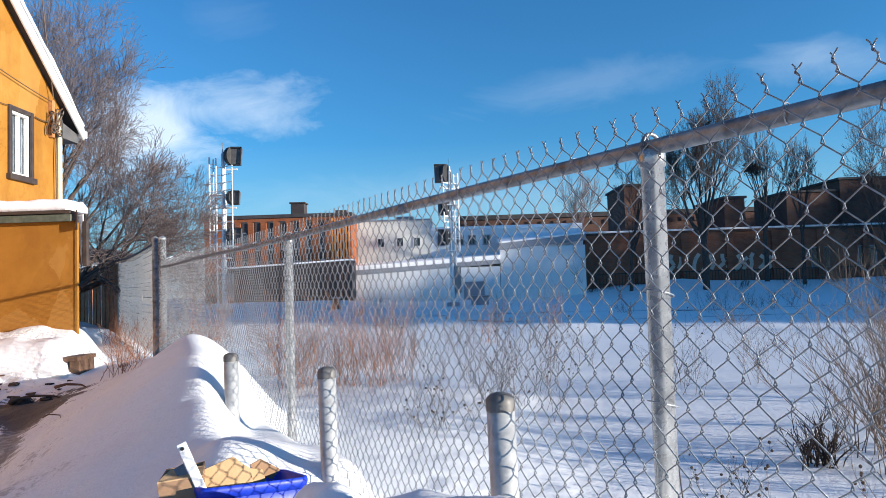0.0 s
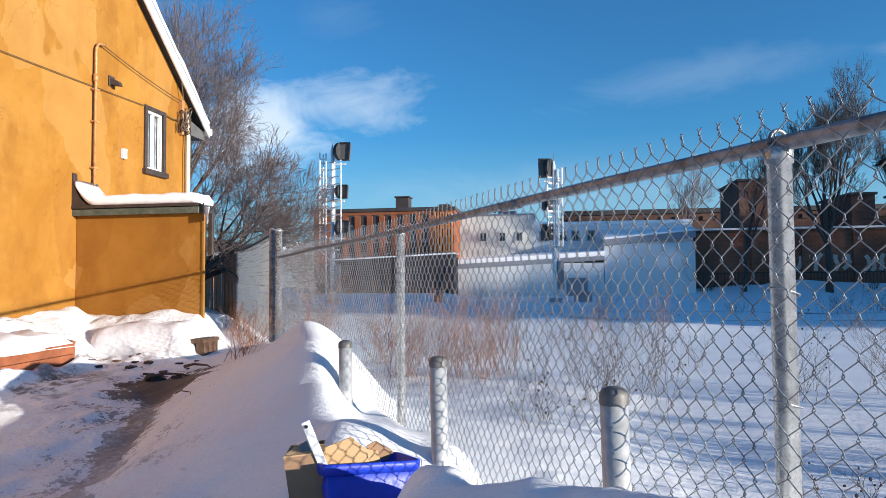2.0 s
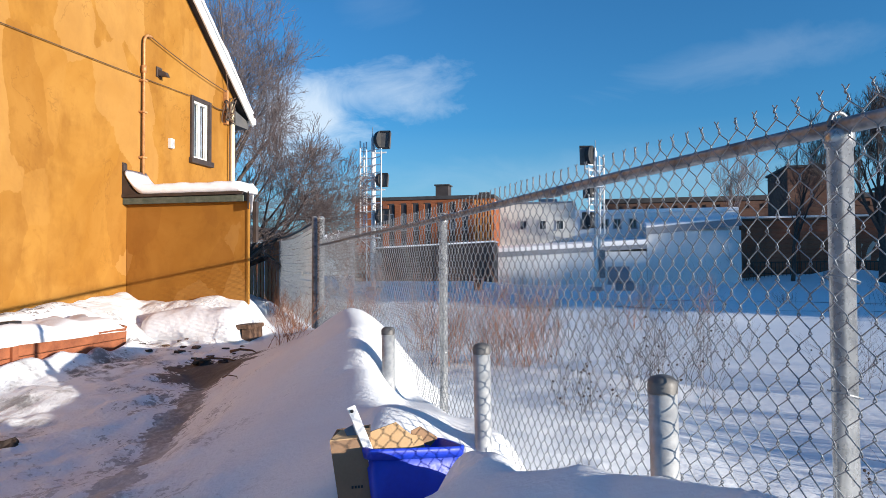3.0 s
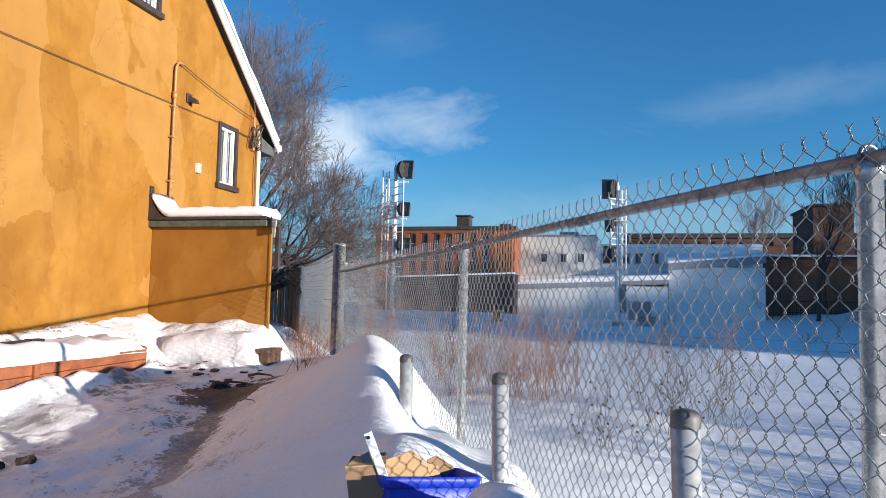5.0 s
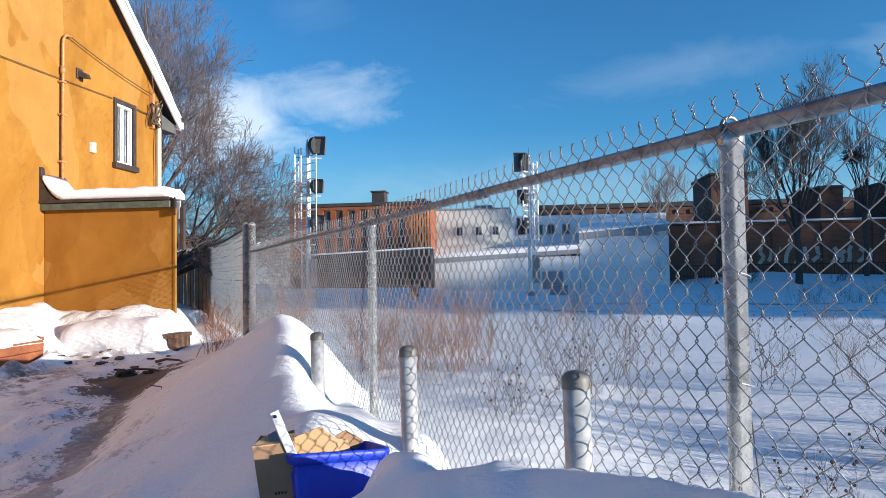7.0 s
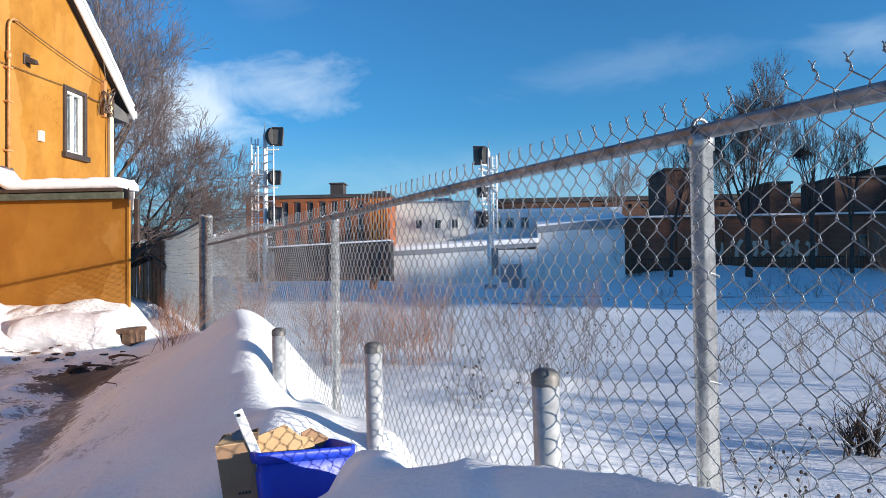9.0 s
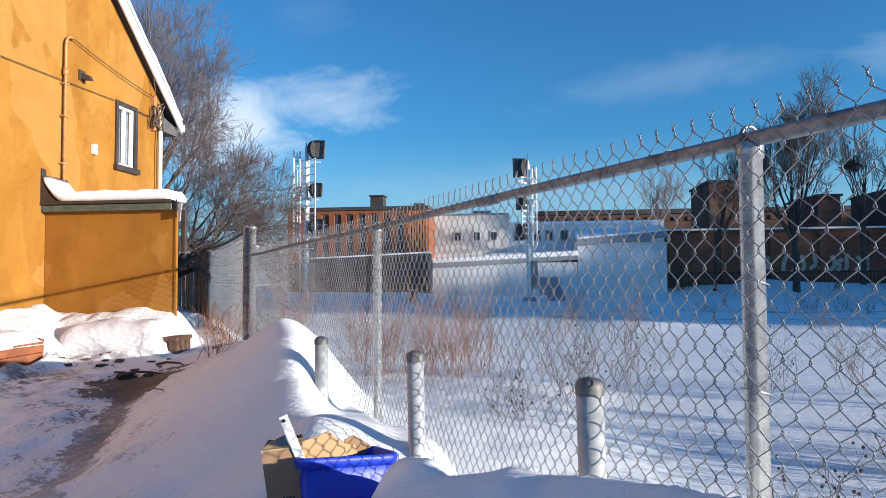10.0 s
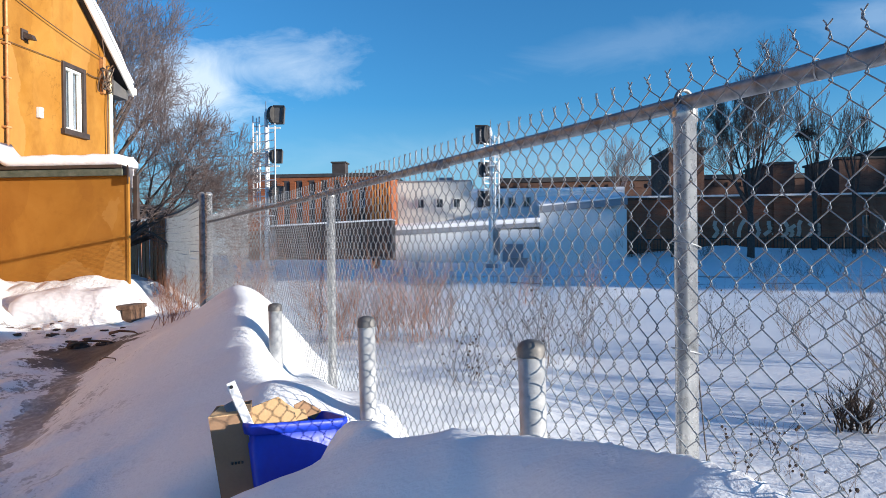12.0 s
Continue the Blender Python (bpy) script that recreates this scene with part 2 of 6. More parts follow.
GREEN_TRIM = simple("weathered_green_fascia", (0.045, 0.06, 0.045), (0.12, 0.13, 0.10), 0.7, 0.0, 12.0)
COPPER = simple("rusty_conduit", (0.36, 0.16, 0.06), (0.58, 0.30, 0.12), 0.55, 0.2, 20.0)
RUBBER = simple("black_cable", (0.06, 0.032, 0.018), (0.13, 0.075, 0.042), 0.6, 0.0, 20.0)
OLD_WOOD = simple("weathered_dark_wood", (0.07, 0.038, 0.024), (0.17, 0.095, 0.058), 0.85, 0.0, 14.0, 0.5, 70.0, 0.006)
BARK = simple("grey_brown_bark", (0.045, 0.033, 0.028), (0.10, 0.072, 0.060), 0.9, 0.0, 8.0, 0.5, 40.0, 0.01)
TWIG = simple("frosty_twig", (0.10, 0.080, 0.084), (0.20, 0.165, 0.17), 0.85, 0.0, 3.0, 0.2, 30.0)
FRONT_TWIG = simple("brown_frosty_twig", (0.085, 0.062, 0.060), (0.17, 0.13, 0.125), 0.85, 0.0, 3.0, 0.2, 30.0)
DARK_TWIG = simple("dark_twig", (0.032, 0.026, 0.027), (0.068, 0.056, 0.056), 0.9, 0.0, 3.0, 0.2, 30.0)
RED_STEM = simple("reddish_dry_stem", (0.20, 0.090, 0.055), (0.38, 0.20, 0.13), 0.85, 0.0, 3.0, 0.2, 30.0)
DRY_STEM = simple("grey_dry_stem", (0.075, 0.056, 0.048), (0.17, 0.125, 0.10), 0.85, 0.0, 3.0, 0.2, 30.0)
SEED = simple("dark_seed_head", (0.025, 0.016, 0.013), (0.06, 0.04, 0.03), 0.9, 0.0, 20.0)
BLUE = simple("blue_recycling_plastic", (0.006, 0.03, 0.42), (0.012, 0.05, 0.55), 0.48, 0.0, 6.0, 0.08, 60.0, 0.002)
# shade and sunlight are put into the cardboard's brown and tan
CARD_OUT = simple("brown_cardboard", (0.25, 0.15, 0.085), (0.33, 0.20, 0.12), 0.85, 0.0, 6.0, 0.1, 90.0, 0.001)
CARD_LIT = simple("lit_tan_cardboard", (0.42, 0.27, 0.14), (0.54, 0.37, 0.21), 0.85, 0.0, 6.0, 0.1, 90.0, 0.001)
FOAM = simple("scuffed_white_board", (0.55, 0.57, 0.60), (0.80, 0.80, 0.80), 0.6, 0.0, 18.0)
RED_WOOD = simple("reddish_stained_timber", (0.20, 0.06, 0.025), (0.36, 0.12, 0.05), 0.7, 0.0, 8.0, 0.3, 50.0)
# brick base lowered to stand for the block's shaded left part
ORANGE_BRICK = brick_material("orange_brick", (0.25, 0.066, 0.026), (0.35, 0.105, 0.038), (0.27, 0.12, 0.07))
# base colour kept dark to stand in for shade on the warehouse wall
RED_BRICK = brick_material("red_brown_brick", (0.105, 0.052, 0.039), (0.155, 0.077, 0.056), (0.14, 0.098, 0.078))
DARK_BRICK = brick_material("dark_brown_brick", (0.25, 0.088, 0.052), (0.34, 0.125, 0.072), (0.27, 0.145, 0.10))
DARK_METAL = simple("dark_brown_cladding", (0.035, 0.028, 0.028), (0.06, 0.048, 0.046), 0.6, 0.0, 2.0)
CREAM_WALL = simple("cream_render", (0.58, 0.575, 0.54), (0.65, 0.645, 0.61), 0.85, 0.0, 0.6, 0.2, 12.0)
WHITE_WALL = simple("white_render", (0.66, 0.68, 0.70), (0.76, 0.77, 0.78), 0.85, 0.0, 0.6, 0.2, 12.0)
GREY_BAND = simple("plain_grey_blue", (0.20, 0.22, 0.26), (0.28, 0.30, 0.34), 0.6, 0.0, 1.0)
ROOF = simple("dark_roofing", (0.03, 0.028, 0.03), (0.06, 0.055, 0.055), 0.8, 0.0, 2.0)
PAINT = simple("pale_wall_paint", (0.52, 0.43, 0.36), (0.66, 0.56, 0.48), 0.8, 0.0, 1.5)
STEEL_RAIL = simple("frosted_rail_steel", (0.20, 0.19, 0.20), (0.36, 0.35, 0.37), 0.6, 0.4, 5.0)
# grey-blue of the blinds also holds the sky reflected in the panes
BLIND = simple("sky_toned_blind", (0.11, 0.13, 0.16), (0.22, 0.25, 0.29), 0.6, 0.0, 8.0)
DARK_ROOM = simple("dim_interior", (0.05, 0.05, 0.055), (0.09, 0.09, 0.095), 0.9, 0.0, 3.0)
GLASS = glass_material("window_glass", (0.92, 0.96, 0.97))
DARK_GLASS = simple("dark_window_glass", (0.03, 0.034, 0.04), (0.06, 0.065, 0.075), 0.12, 0.0, 1.0, 0.02)
# distance haze is put into this pale blue-grey wall colour
HAZE = simple("hazy_distant_wall", (0.36, 0.42, 0.46), (0.48, 0.53, 0.56), 0.9, 0.0, 0.2)


# ---------- mesh helpers ----------
class MB:
    """Collects vertices and faces for one mesh."""

    def __init__(self):
        self.v, self.f = [], []

    def box(self, x0, x1, y0, y1, z0, z1):
        return self.hexa([(x0, y0, z0), (x1, y0, z0), (x1, y1, z0), (x0, y1, z0), (x0, y0, z1), (x1, y0, z1), (x1, y1, z1), (x0, y1, z1)])

    def hexa(self, c):
        n = len(self.v)
        self.v += [tuple(p) for p in c]
        self.f += [tuple(n + i for i in q) for q in ((3, 2, 1, 0), (4, 5, 6, 7), (0, 1, 5, 4), (1, 2, 6, 5), (2, 3, 7, 6), (3, 0, 4, 7))]
        return self

    def beam(self, a, b, wide, high, up=(0, 0, 1)):
        a, b = Vector(a), Vector(b)
        d = (b - a).normalized()
        s = d.cross(Vector(up)).normalized() * wide / 2
        u = s.cross(d).normalized() * high / 2
        return self.hexa([a - s - u, b - s - u, b + s - u, a + s - u, a - s + u, b - s + u, b + s + u, a + s + u])

    def tube(self, pts, r, sides=8, caps=True):
        pts = [Vector(p) for p in pts]
        rs = r if isinstance(r, (list, tuple)) else [r] * len(pts)
        n0 = len(self.v)
        ref = None
        for i, p in enumerate(pts):
            d = (pts[min(i + 1, len(pts) - 1)] - pts[max(i - 1, 0)]).normalized()
            if ref is None:
                ref = Vector((1, 0, 0)) if abs(d.x) < 0.8 else Vector((0, 1, 0))
            s = (ref - d * ref.dot(d)).normalized()
            ref = s
            u = d.cross(s)
            for k in range(sides):
                a = 2 * math.pi * k / sides
                self.v.append(tuple(p + (s * math.cos(a) + u * math.sin(a)) * rs[i]))
        for i in range(len(pts) - 1):
            for k in range(sides):
                a, b = n0 + i * sides + k, n0 + i * sides + (k + 1) % sides
                self.f.append((a, b, b + sides, a + sides))
        if caps:
            self.f.append(tuple(n0 + k for k in reversed(range(sides))))
            self.f.append(tuple(n0 + (len(pts) - 1) * sides + k for k in range(sides)))
        return self

    def lathe(self, c, profile, sides=20):
        n0 = len(self.v)
        for r, z in profile:
            for k in range(sides):
                a = 2 * math.pi * k / sides
                self.v.append((c[0] + r * math.cos(a), c[1] + r * math.sin(a), c[2] + z))
        for i in range(len(profile) - 1):
            for k in range(sides):
                a, b = n0 + i * sides + k, n0 + i * sides + (k + 1) % sides
                self.f.append((a, b, b + sides, a + sides))
        return self

    def prism(self, outline, y0, y1, axis="y"):
        """An outline of (a, z) points drawn out along x or y."""
        n, k = len(self.v), len(outline)
        for t in (y0, y1):
            self.v += [(a, t, z) if axis == "y" else (t, a, z) for a, z in outline]
        self.f += [tuple(range(n, n + k)), tuple(reversed(range(n + k, n + 2 * k)))]
        self.f += [(n + i, n + k + i, n + k + (i + 1) % k, n + (i + 1) % k) for i in range(k)]
        return self

    def mesh(self, name, smooth=False, bevel=0.0, at=(0, 0, 0)):
        m = bpy.data.meshes.new(name)
        m.from_pydata(self.v, [], self.f)
        bm = bmesh.new()
        bm.from_mesh(m)
        bmesh.ops.recalc_face_normals(bm, faces=bm.faces)
        if bevel:
            sharp = [e for e in bm.edges if e.calc_face_angle(0.0) > 0.5]
            bmesh.ops.bevel(bm, geom=sharp, offset=bevel, segments=2, affect="EDGES", profile=0.5)
        bm.to_mesh(m)
        bm.free()
        m.transform(Matrix.Translation(-Vector(at)))
        if smooth:
            for p in m.polygons:
                p.use_smooth = True
        return m


def thing(name, at, label, category, group="", kind=""):
    ob = new(name)
    ob.empty_display_size = 0.1
    ob.location = at
    ob["spot"] = tuple(at)
    return tagged(ob, label, category, group, kind)


def spot(ob):
    return Vector(ob["spot"])


def part(name, mb, mat, parent, label="", smooth=False, bevel=0.0, kind=""):
    """Links one mesh, built in world places, under a thing or a part."""
    ob = new(name, mb.mesh(name, smooth, bevel, spot(parent)))
    ob.data.materials.append(mat)
    ob.parent = parent
    ob["spot"] = parent["spot"]
    return tagged(ob, label, kind=kind)


def single(name, mb, mat, at, label, category, group="", kind="", smooth=False, bevel=0.0):
    ob = new(name, mb.mesh(name, smooth, bevel, at))
    ob.data.materials.append(mat)
    ob.location = at
    ob["spot"] = tuple(at)
    return tagged(ob, label, category, group, kind)


# ---------- ground ----------
FU, FN, F0 = (-0.485, 0.8745), (-0.8745, -0.485), (0.52, 1.64)     # the fence: its way, its lane side, its first post


def bend(v):
    """Shifts the first bay a little towards the lane, to fit the camera's view."""
    return 0.038 * np.clip(1 - v / 3.14, 0, 2)


def fence_at(v, s=0.0, z=0.0):
    s = s + float(bend(v))
    return Vector((F0[0] + FU[0] * v + FN[0] * s, F0[1] + FU[1] * v + FN[1] * s, z))


def lattice(x, y, seed=0):
    """Smooth value noise between -1 and 1."""
    xi, yi = np.floor(x).astype(np.int64), np.floor(y).astype(np.int64)
    xf, yf = x - xi, y - yi
    xf, yf = xf * xf * (3 - 2 * xf), yf * yf * (3 - 2 * yf)

    def h(a, b):
        k = (a * 374761393 + b * 668265263 + seed * 1442695041) & 0xFFFFFFFF
        k = ((k ^ (k >> 13)) * 1274126177) & 0xFFFFFFFF
        return ((k ^ (k >> 16)) & 0xFFFF) / 32767.5 - 1

    return (h(xi, yi) * (1 - xf) + h(xi + 1, yi) * xf) * (1 - yf) + (h(xi, yi + 1) * (1 - xf) + h(xi + 1, yi + 1) * xf) * yf


def smooth(t):
    t = np.clip(t, 0, 1)
    return t * t * (3 - 2 * t)


def ground_height(x, y):
    x, y = np.asarray(x, float), np.asarray(y, float)
    s = (x - F0[0]) * FN[0] + (y - F0[1]) * FN[1]
    v = (x - F0[0]) * FU[0] + (y - F0[1]) * FU[1]
    lane = 0.06 * np.clip(y, -4, 9.5) - 0.02
    lane += 0.05 * lattice(x * 0.9, y * 0.9, 3) + 0.035 * lattice(x * 3.1, y * 3.1, 4) * smooth((s - 0.7) / 0.8) + 0.022 * lattice(x * 8, y * 8, 14) * smooth((s - 0.9) / 0.8)
    lane -= 0.13 * smooth((5.3 - y) / 1.2) * smooth((-2.5 - x) / 0.9) * smooth((y - 2.0) / 1.0)
    # wheel rut
    rut = np.exp(-(((x + 2.35) * 0.941 + (y - 2.3) * 0.337) / 0.26) ** 2)
    lane -= 0.05 * rut * smooth((y - 2.5) / 1.0) * smooth((7.3 - y) / 0.8)
    # bank against the house
    d = np.where(y < 8.35, x + 6.3, 9.0)
    bank = (0.52 + 0.07 * lattice(x * 1.4, y * 1.4, 5)) * smooth(1 - d / (0.95 + 0.2 * lattice(y * 0.8, y * 0.3, 6)))
    front = np.clip((8.4 - y) / 1.0, 0, 1)
    bank = np.maximum(bank * (x < 8), (0.46 + 0.06 * lattice(x * 2.2, y * 2.2, 7)) * smooth(1 - front) * (x < -4.0) * smooth((-4.15 - x) / 0.4) * smooth((9.0 - y) / 0.5))
    lane = lane + bank
    lane += (0.13 + 0.05 * lattice(x * 6.0, y * 6.0, 31)) * np.exp(-((x + 5.40 - 0.09 * (y - 4.6)) / 0.15) ** 2) * smooth((y - 4.2) / 0.4) * smooth((7.5 - y) / 0.5)
    field = 0.05 + 0.07 * lattice(x * 0.35, y * 0.35, 8) + 0.02 * lattice(x * 1.1, y * 1.1, 9) + 0.009 * lattice(x * 2.7, y * 2.7, 15) + 0.008 * lattice(x * 7.1, y * 7.1, 16)
    field -= 0.30 * smooth((x + 1) / 6) * smooth((20 - y) / 8)
    field += 0.18 * smooth((y - 20) / 8) + 0.45 * smooth((y - 39) / 4) * smooth((x - 6) / 6) + 0.25 * smooth((y - 38) / 8)
    field += 0.5 * np.exp(-((y - 38.5) / 2.6) ** 2) * smooth((-3.5 - x) / 2.5)
    field += (0.42 + 0.55 * lattice(x * 0.45, y * 0.45, 10)) * np.exp(-((y - 41.0) / 2.2) ** 2) * smooth((x - 11) / 3)
    field += 0.24 * np.exp(np.minimum(s, 0) / 1.2) * smooth((v + 3) / 2) * smooth((8 - v) / 3)
    low = smooth((s + 0.15) / 0.5)
    h = field * (1 - low) + lane * low
    # the ploughed ridge along the fence
    wob = 0.05 * lattice(v * 1.3, s * 1.3, 12)
    crest = np.interp(v, [-30, 0.6, 1.2, 1.7, 2.2, 2.7, 3.3, 3.9, 4.5, 4.9, 5.6, 6.6, 9.0, 14.0], [0.3, 0.42, 0.50, 0.58, 0.63, 0.66, 0.76, 0.99, 1.09, 1.02, 0.87, 0.72, 0.55, 0.2]) - 0.02
    mid = np.interp(v, [0.4, 1.6, 2.2, 3.0, 3.3, 3.6, 4.5, 9.0], [0.3, 0.58, 0.57, 0.51, 0.47, 0.42, 0.35, 0.33])
    reach = np.interp(v, [-2, 0.4, 1.6, 2.6, 4.5, 6.5, 9.0], [0.9, 0.6, 0.75, 1.15, 1.35, 0.9, 0.5]) + wob
    out_side = np.clip(1 - (np.sqrt((np.maximum(s - mid, 0) / reach) ** 2 + 0.003) - 0.055), 0, 1)
    in_side = np.clip(1 - np.maximum(mid - s, 0) / np.interp(v, [2.0, 2.6, 3.4, 3.9, 4.6], [0.32, 0.30, 0.32, 0.7, 0.95]), 0, 1)
    shelf = (0.50 + 0.07 * smooth((2.9 - v) / 0.6)) * smooth((v - 1.5) / 0.5) * smooth((4.4 - v) / 0.6) * smooth((s + 0.35) / 0.4)
    inner = np.maximum(h, shelf)
    ridge = np.where(s > mid, lane * (1 - out_side ** 1.35) + crest * out_side ** 1.35, inner * (1 - smooth(in_side)) + crest * smooth(in_side))
    # the heap at the lane's mouth: a flat shoulder beside the fence, falling to the lane
    hx = [-3, -1.3, -0.84, -0.62, -0.3, -0.06, 0.03, 0.2, 0.33, 0.47, 0.58, 0.66, 0.75, 1.0, 1.5, 3.0]
    hy = np.interp(x, hx, [2.0, 2.1, 2.2, 2.2, 2.15, 2.08, 2.02, 1.86, 1.72, 1.50, 1.30, 1.16, 1.0, 0.55, -0.4, -3.2])
    ht = np.interp(x, hx, [0.0, 0.36, 0.53, 0.61, 0.73, 0.79, 0.785, 0.84, 0.875, 0.895, 0.885, 0.87, 0.835, 0.72, 0.50, 0.3])
    d = np.maximum(hy - y, 0)
    flat = smooth((x - 0.05) / 0.28)
    near = (1 - 0.028 * smooth(d / 0.12)) * (1 - smooth((d - 0.55) / 0.75))
    side = np.where(y > hy, np.exp(-(np.abs(y - hy) / 0.36) ** 2.0), flat * near + (1 - flat) * np.exp(-(d / 1.05) ** 1.9))
    heap = ht * side * smooth((s + 0.42) / 0.46)
    k = 0.035
    top = np.maximum(np.maximum(h, ridge), heap)
    h = top + k * np.log(np.exp((h - top) / k) + np.exp((ridge - top) / k) + np.exp((heap - top) / k)) - k * 0.6
    lump = lambda cx, cy, r, a: a * np.exp(-(((x - cx) ** 2 + (y - cy) ** 2) / (r * r)) ** 1.5)
    h += lump(-0.36, 2.50, 0.22, 0.29) + lump(-0.27, 2.75, 0.20, 0.29) + lump(-0.95, 3.42, 0.24, 0.08)
    h += lump(-0.85, 2.70, 0.24, -0.16) + lump(-1.02, 2.55, 0.22, -0.10) + lump(-0.78, 2.92, 0.20, -0.12)
    h += (0.025 - 0.015 * smooth((y - 3) / 1.5)) * lattice(x * 1.7, y * 1.7, 11) * smooth((s + 0.3) / 0.4) * smooth((1.8 - s) / 0.5)
    near = smooth((s + 0.3) / 0.4) * smooth((2.0 - s) / 0.5) * (0.25 + 0.75 * smooth((3.6 - y) / 1.4))
    h += near * (0.012 * lattice(x * 4.3, y * 4.3, 21) + 0.006 * lattice(x * 9.1, y * 9.1, 22) + 0.003 * lattice(x * 17, y * 17, 23))
    return h


def hz(x, y):
    return float(ground_height(x, y))


def axis(lo, hi, step, far_lo, far_hi, grow=1.13):
    mid = list(np.arange(lo, hi, step))
    a, d = [lo], step
    while a[-1] > far_lo:
        d *= grow
        a.append(a[-1] - d)
    b, d = [mid[-1]], step
    while b[-1] < far_hi:
        d *= grow
        b.append(b[-1] + d)
    return np.array(list(reversed(a[1:])) + mid + b[1:])


def build_ground():
    gx, gy = axis(-7.2, 3.6, 0.032, -900, 900), axis(-0.6, 9.0, 0.032, -900, 1500, 1.09)
    xx, yy = np.meshgrid(gx, gy)
    zz = ground_height(xx, yy)
    verts = np.stack([xx.ravel(), yy.ravel(), zz.ravel()], 1)
    nx, ny = len(gx), len(gy)
    i = (np.arange(ny - 1)[:, None] * nx + np.arange(nx - 1)[None, :]).ravel()
    faces = np.stack([i, i + 1, i + nx + 1, i + nx], 1)
    m = bpy.data.meshes.new("ground")
    m.from_pydata(verts.tolist(), [], faces.tolist())
    for p in m.polygons:
        p.use_smooth = True
    ob = new("ground", m)
    m.materials.append(GROUND)
    return tagged(ob, "snow-covered ground with a ploughed ridge and a dirty wheel track", "ground", kind="structure")


build_ground()


# ---------- orange house ----------
HX = -6.3                                    # the gable wall's face


def wall_with_holes(outline, holes, x0, x1):
    """A wall across x, from an outline of (y, z) with rectangular holes (y0, y1, z0, z1)."""
    bm = bmesh.new()
    edges = []
    for loop in [outline] + [[(a, c), (b, c), (b, d), (a, d)] for a, b, c, d in holes]:
        vs = [bm.verts.new((x0, y, z)) for y, z in loop]
        edges += [bm.edges.new((vs[i], vs[(i + 1) % len(vs)])) for i in range(len(vs))]
    bmesh.ops.triangle_fill(bm, edges=edges, use_beauty=True, use_dissolve=False)
    for f in list(bm.faces):
        c = f.calc_center_median()
        if any(a < c.y < b and e < c.z < d for a, b, e, d in holes):
            bm.faces.remove(f)
    got = bmesh.ops.extrude_face_region(bm, geom=bm.faces[:])
    for g in got["geom"]:
        if isinstance(g, bmesh.types.BMVert):
            g.co.x = x1
    bmesh.ops.recalc_face_normals(bm, faces=bm.faces)
    mb = MB()
    bm.verts.ensure_lookup_table()
    mb.v = [tuple(v.co) for v in bm.verts]
    mb.f = [tuple(v.index for v in f.verts) for f in bm.faces]
    bm.free()
    return mb


def house_window(house, y0, y1, z0, z1):
    """A slider with white sashes, dark trim and blinds, in the gable wall's opening."""
    f, mid = 0.042, (y0 + y1) / 2
    win = part("window", MB().box(HX - 0.07, HX - 0.012, y0, y0 + f, z0, z1).box(HX - 0.07, HX - 0.012, y1 - f, y1, z0, z1)
               .box(HX - 0.07, HX - 0.012, y0 + f, y1 - f, z0, z0 + f).box(HX - 0.07, HX - 0.012, y0 + f, y1 - f, z1 - f, z1)
               .box(HX - 0.065, HX - 0.016, mid - 0.022, mid + 0.022, z0 + f, z1 - f), WHITE_TRIM, house, "white sliding window frame", bevel=0.004)
    t = 0.06
    trim = MB().box(HX - 0.03, HX + 0.035, y0 - t, y0, z0, z1 + t).box(HX - 0.03, HX + 0.035, y1, y1 + t, z0, z1 + t).box(HX - 0.03, HX + 0.03, y0, y1, z1, z1 + t)
    part("trim", trim, BROWN_TRIM, win, "dark brown window trim", bevel=0.004)
    part("sill", MB().box(HX - 0.03, HX + 0.07, y0 - t - 0.03, y1 + t + 0.03, z0 - 0.085, z0), BROWN_TRIM, win, "dark brown sill", bevel=0.006)
    pane = part("pane", MB().box(HX - 0.048, HX - 0.043, y0 + 0.03, y1 - 0.03, z0 + 0.03, z1 - 0.03), GLASS, win)
    pane.visible_shadow = False
    n = 9
    for i in range(n):
        y = y0 + 0.05 + (y1 - y0 - 0.1) * i / (n - 1)
        part("blind_slat", MB().box(HX - 0.10 - 0.012 * (i % 2), HX - 0.09 - 0.012 * (i % 2), y - 0.024 * (y1 - y0) / 0.47, y + 0.022 * (y1 - y0) / 0.47, z0 + 0.03, z1 - 0.03), BLIND, win)
    # solid block behind the glass; the unlit room is put into its colour
    part("dim_room_block", MB().box(HX - 0.9, HX - 0.26, y0 - 0.3, y1 + 0.3, z0 - 0.3, z1 + 0.3), DARK_ROOM, win)


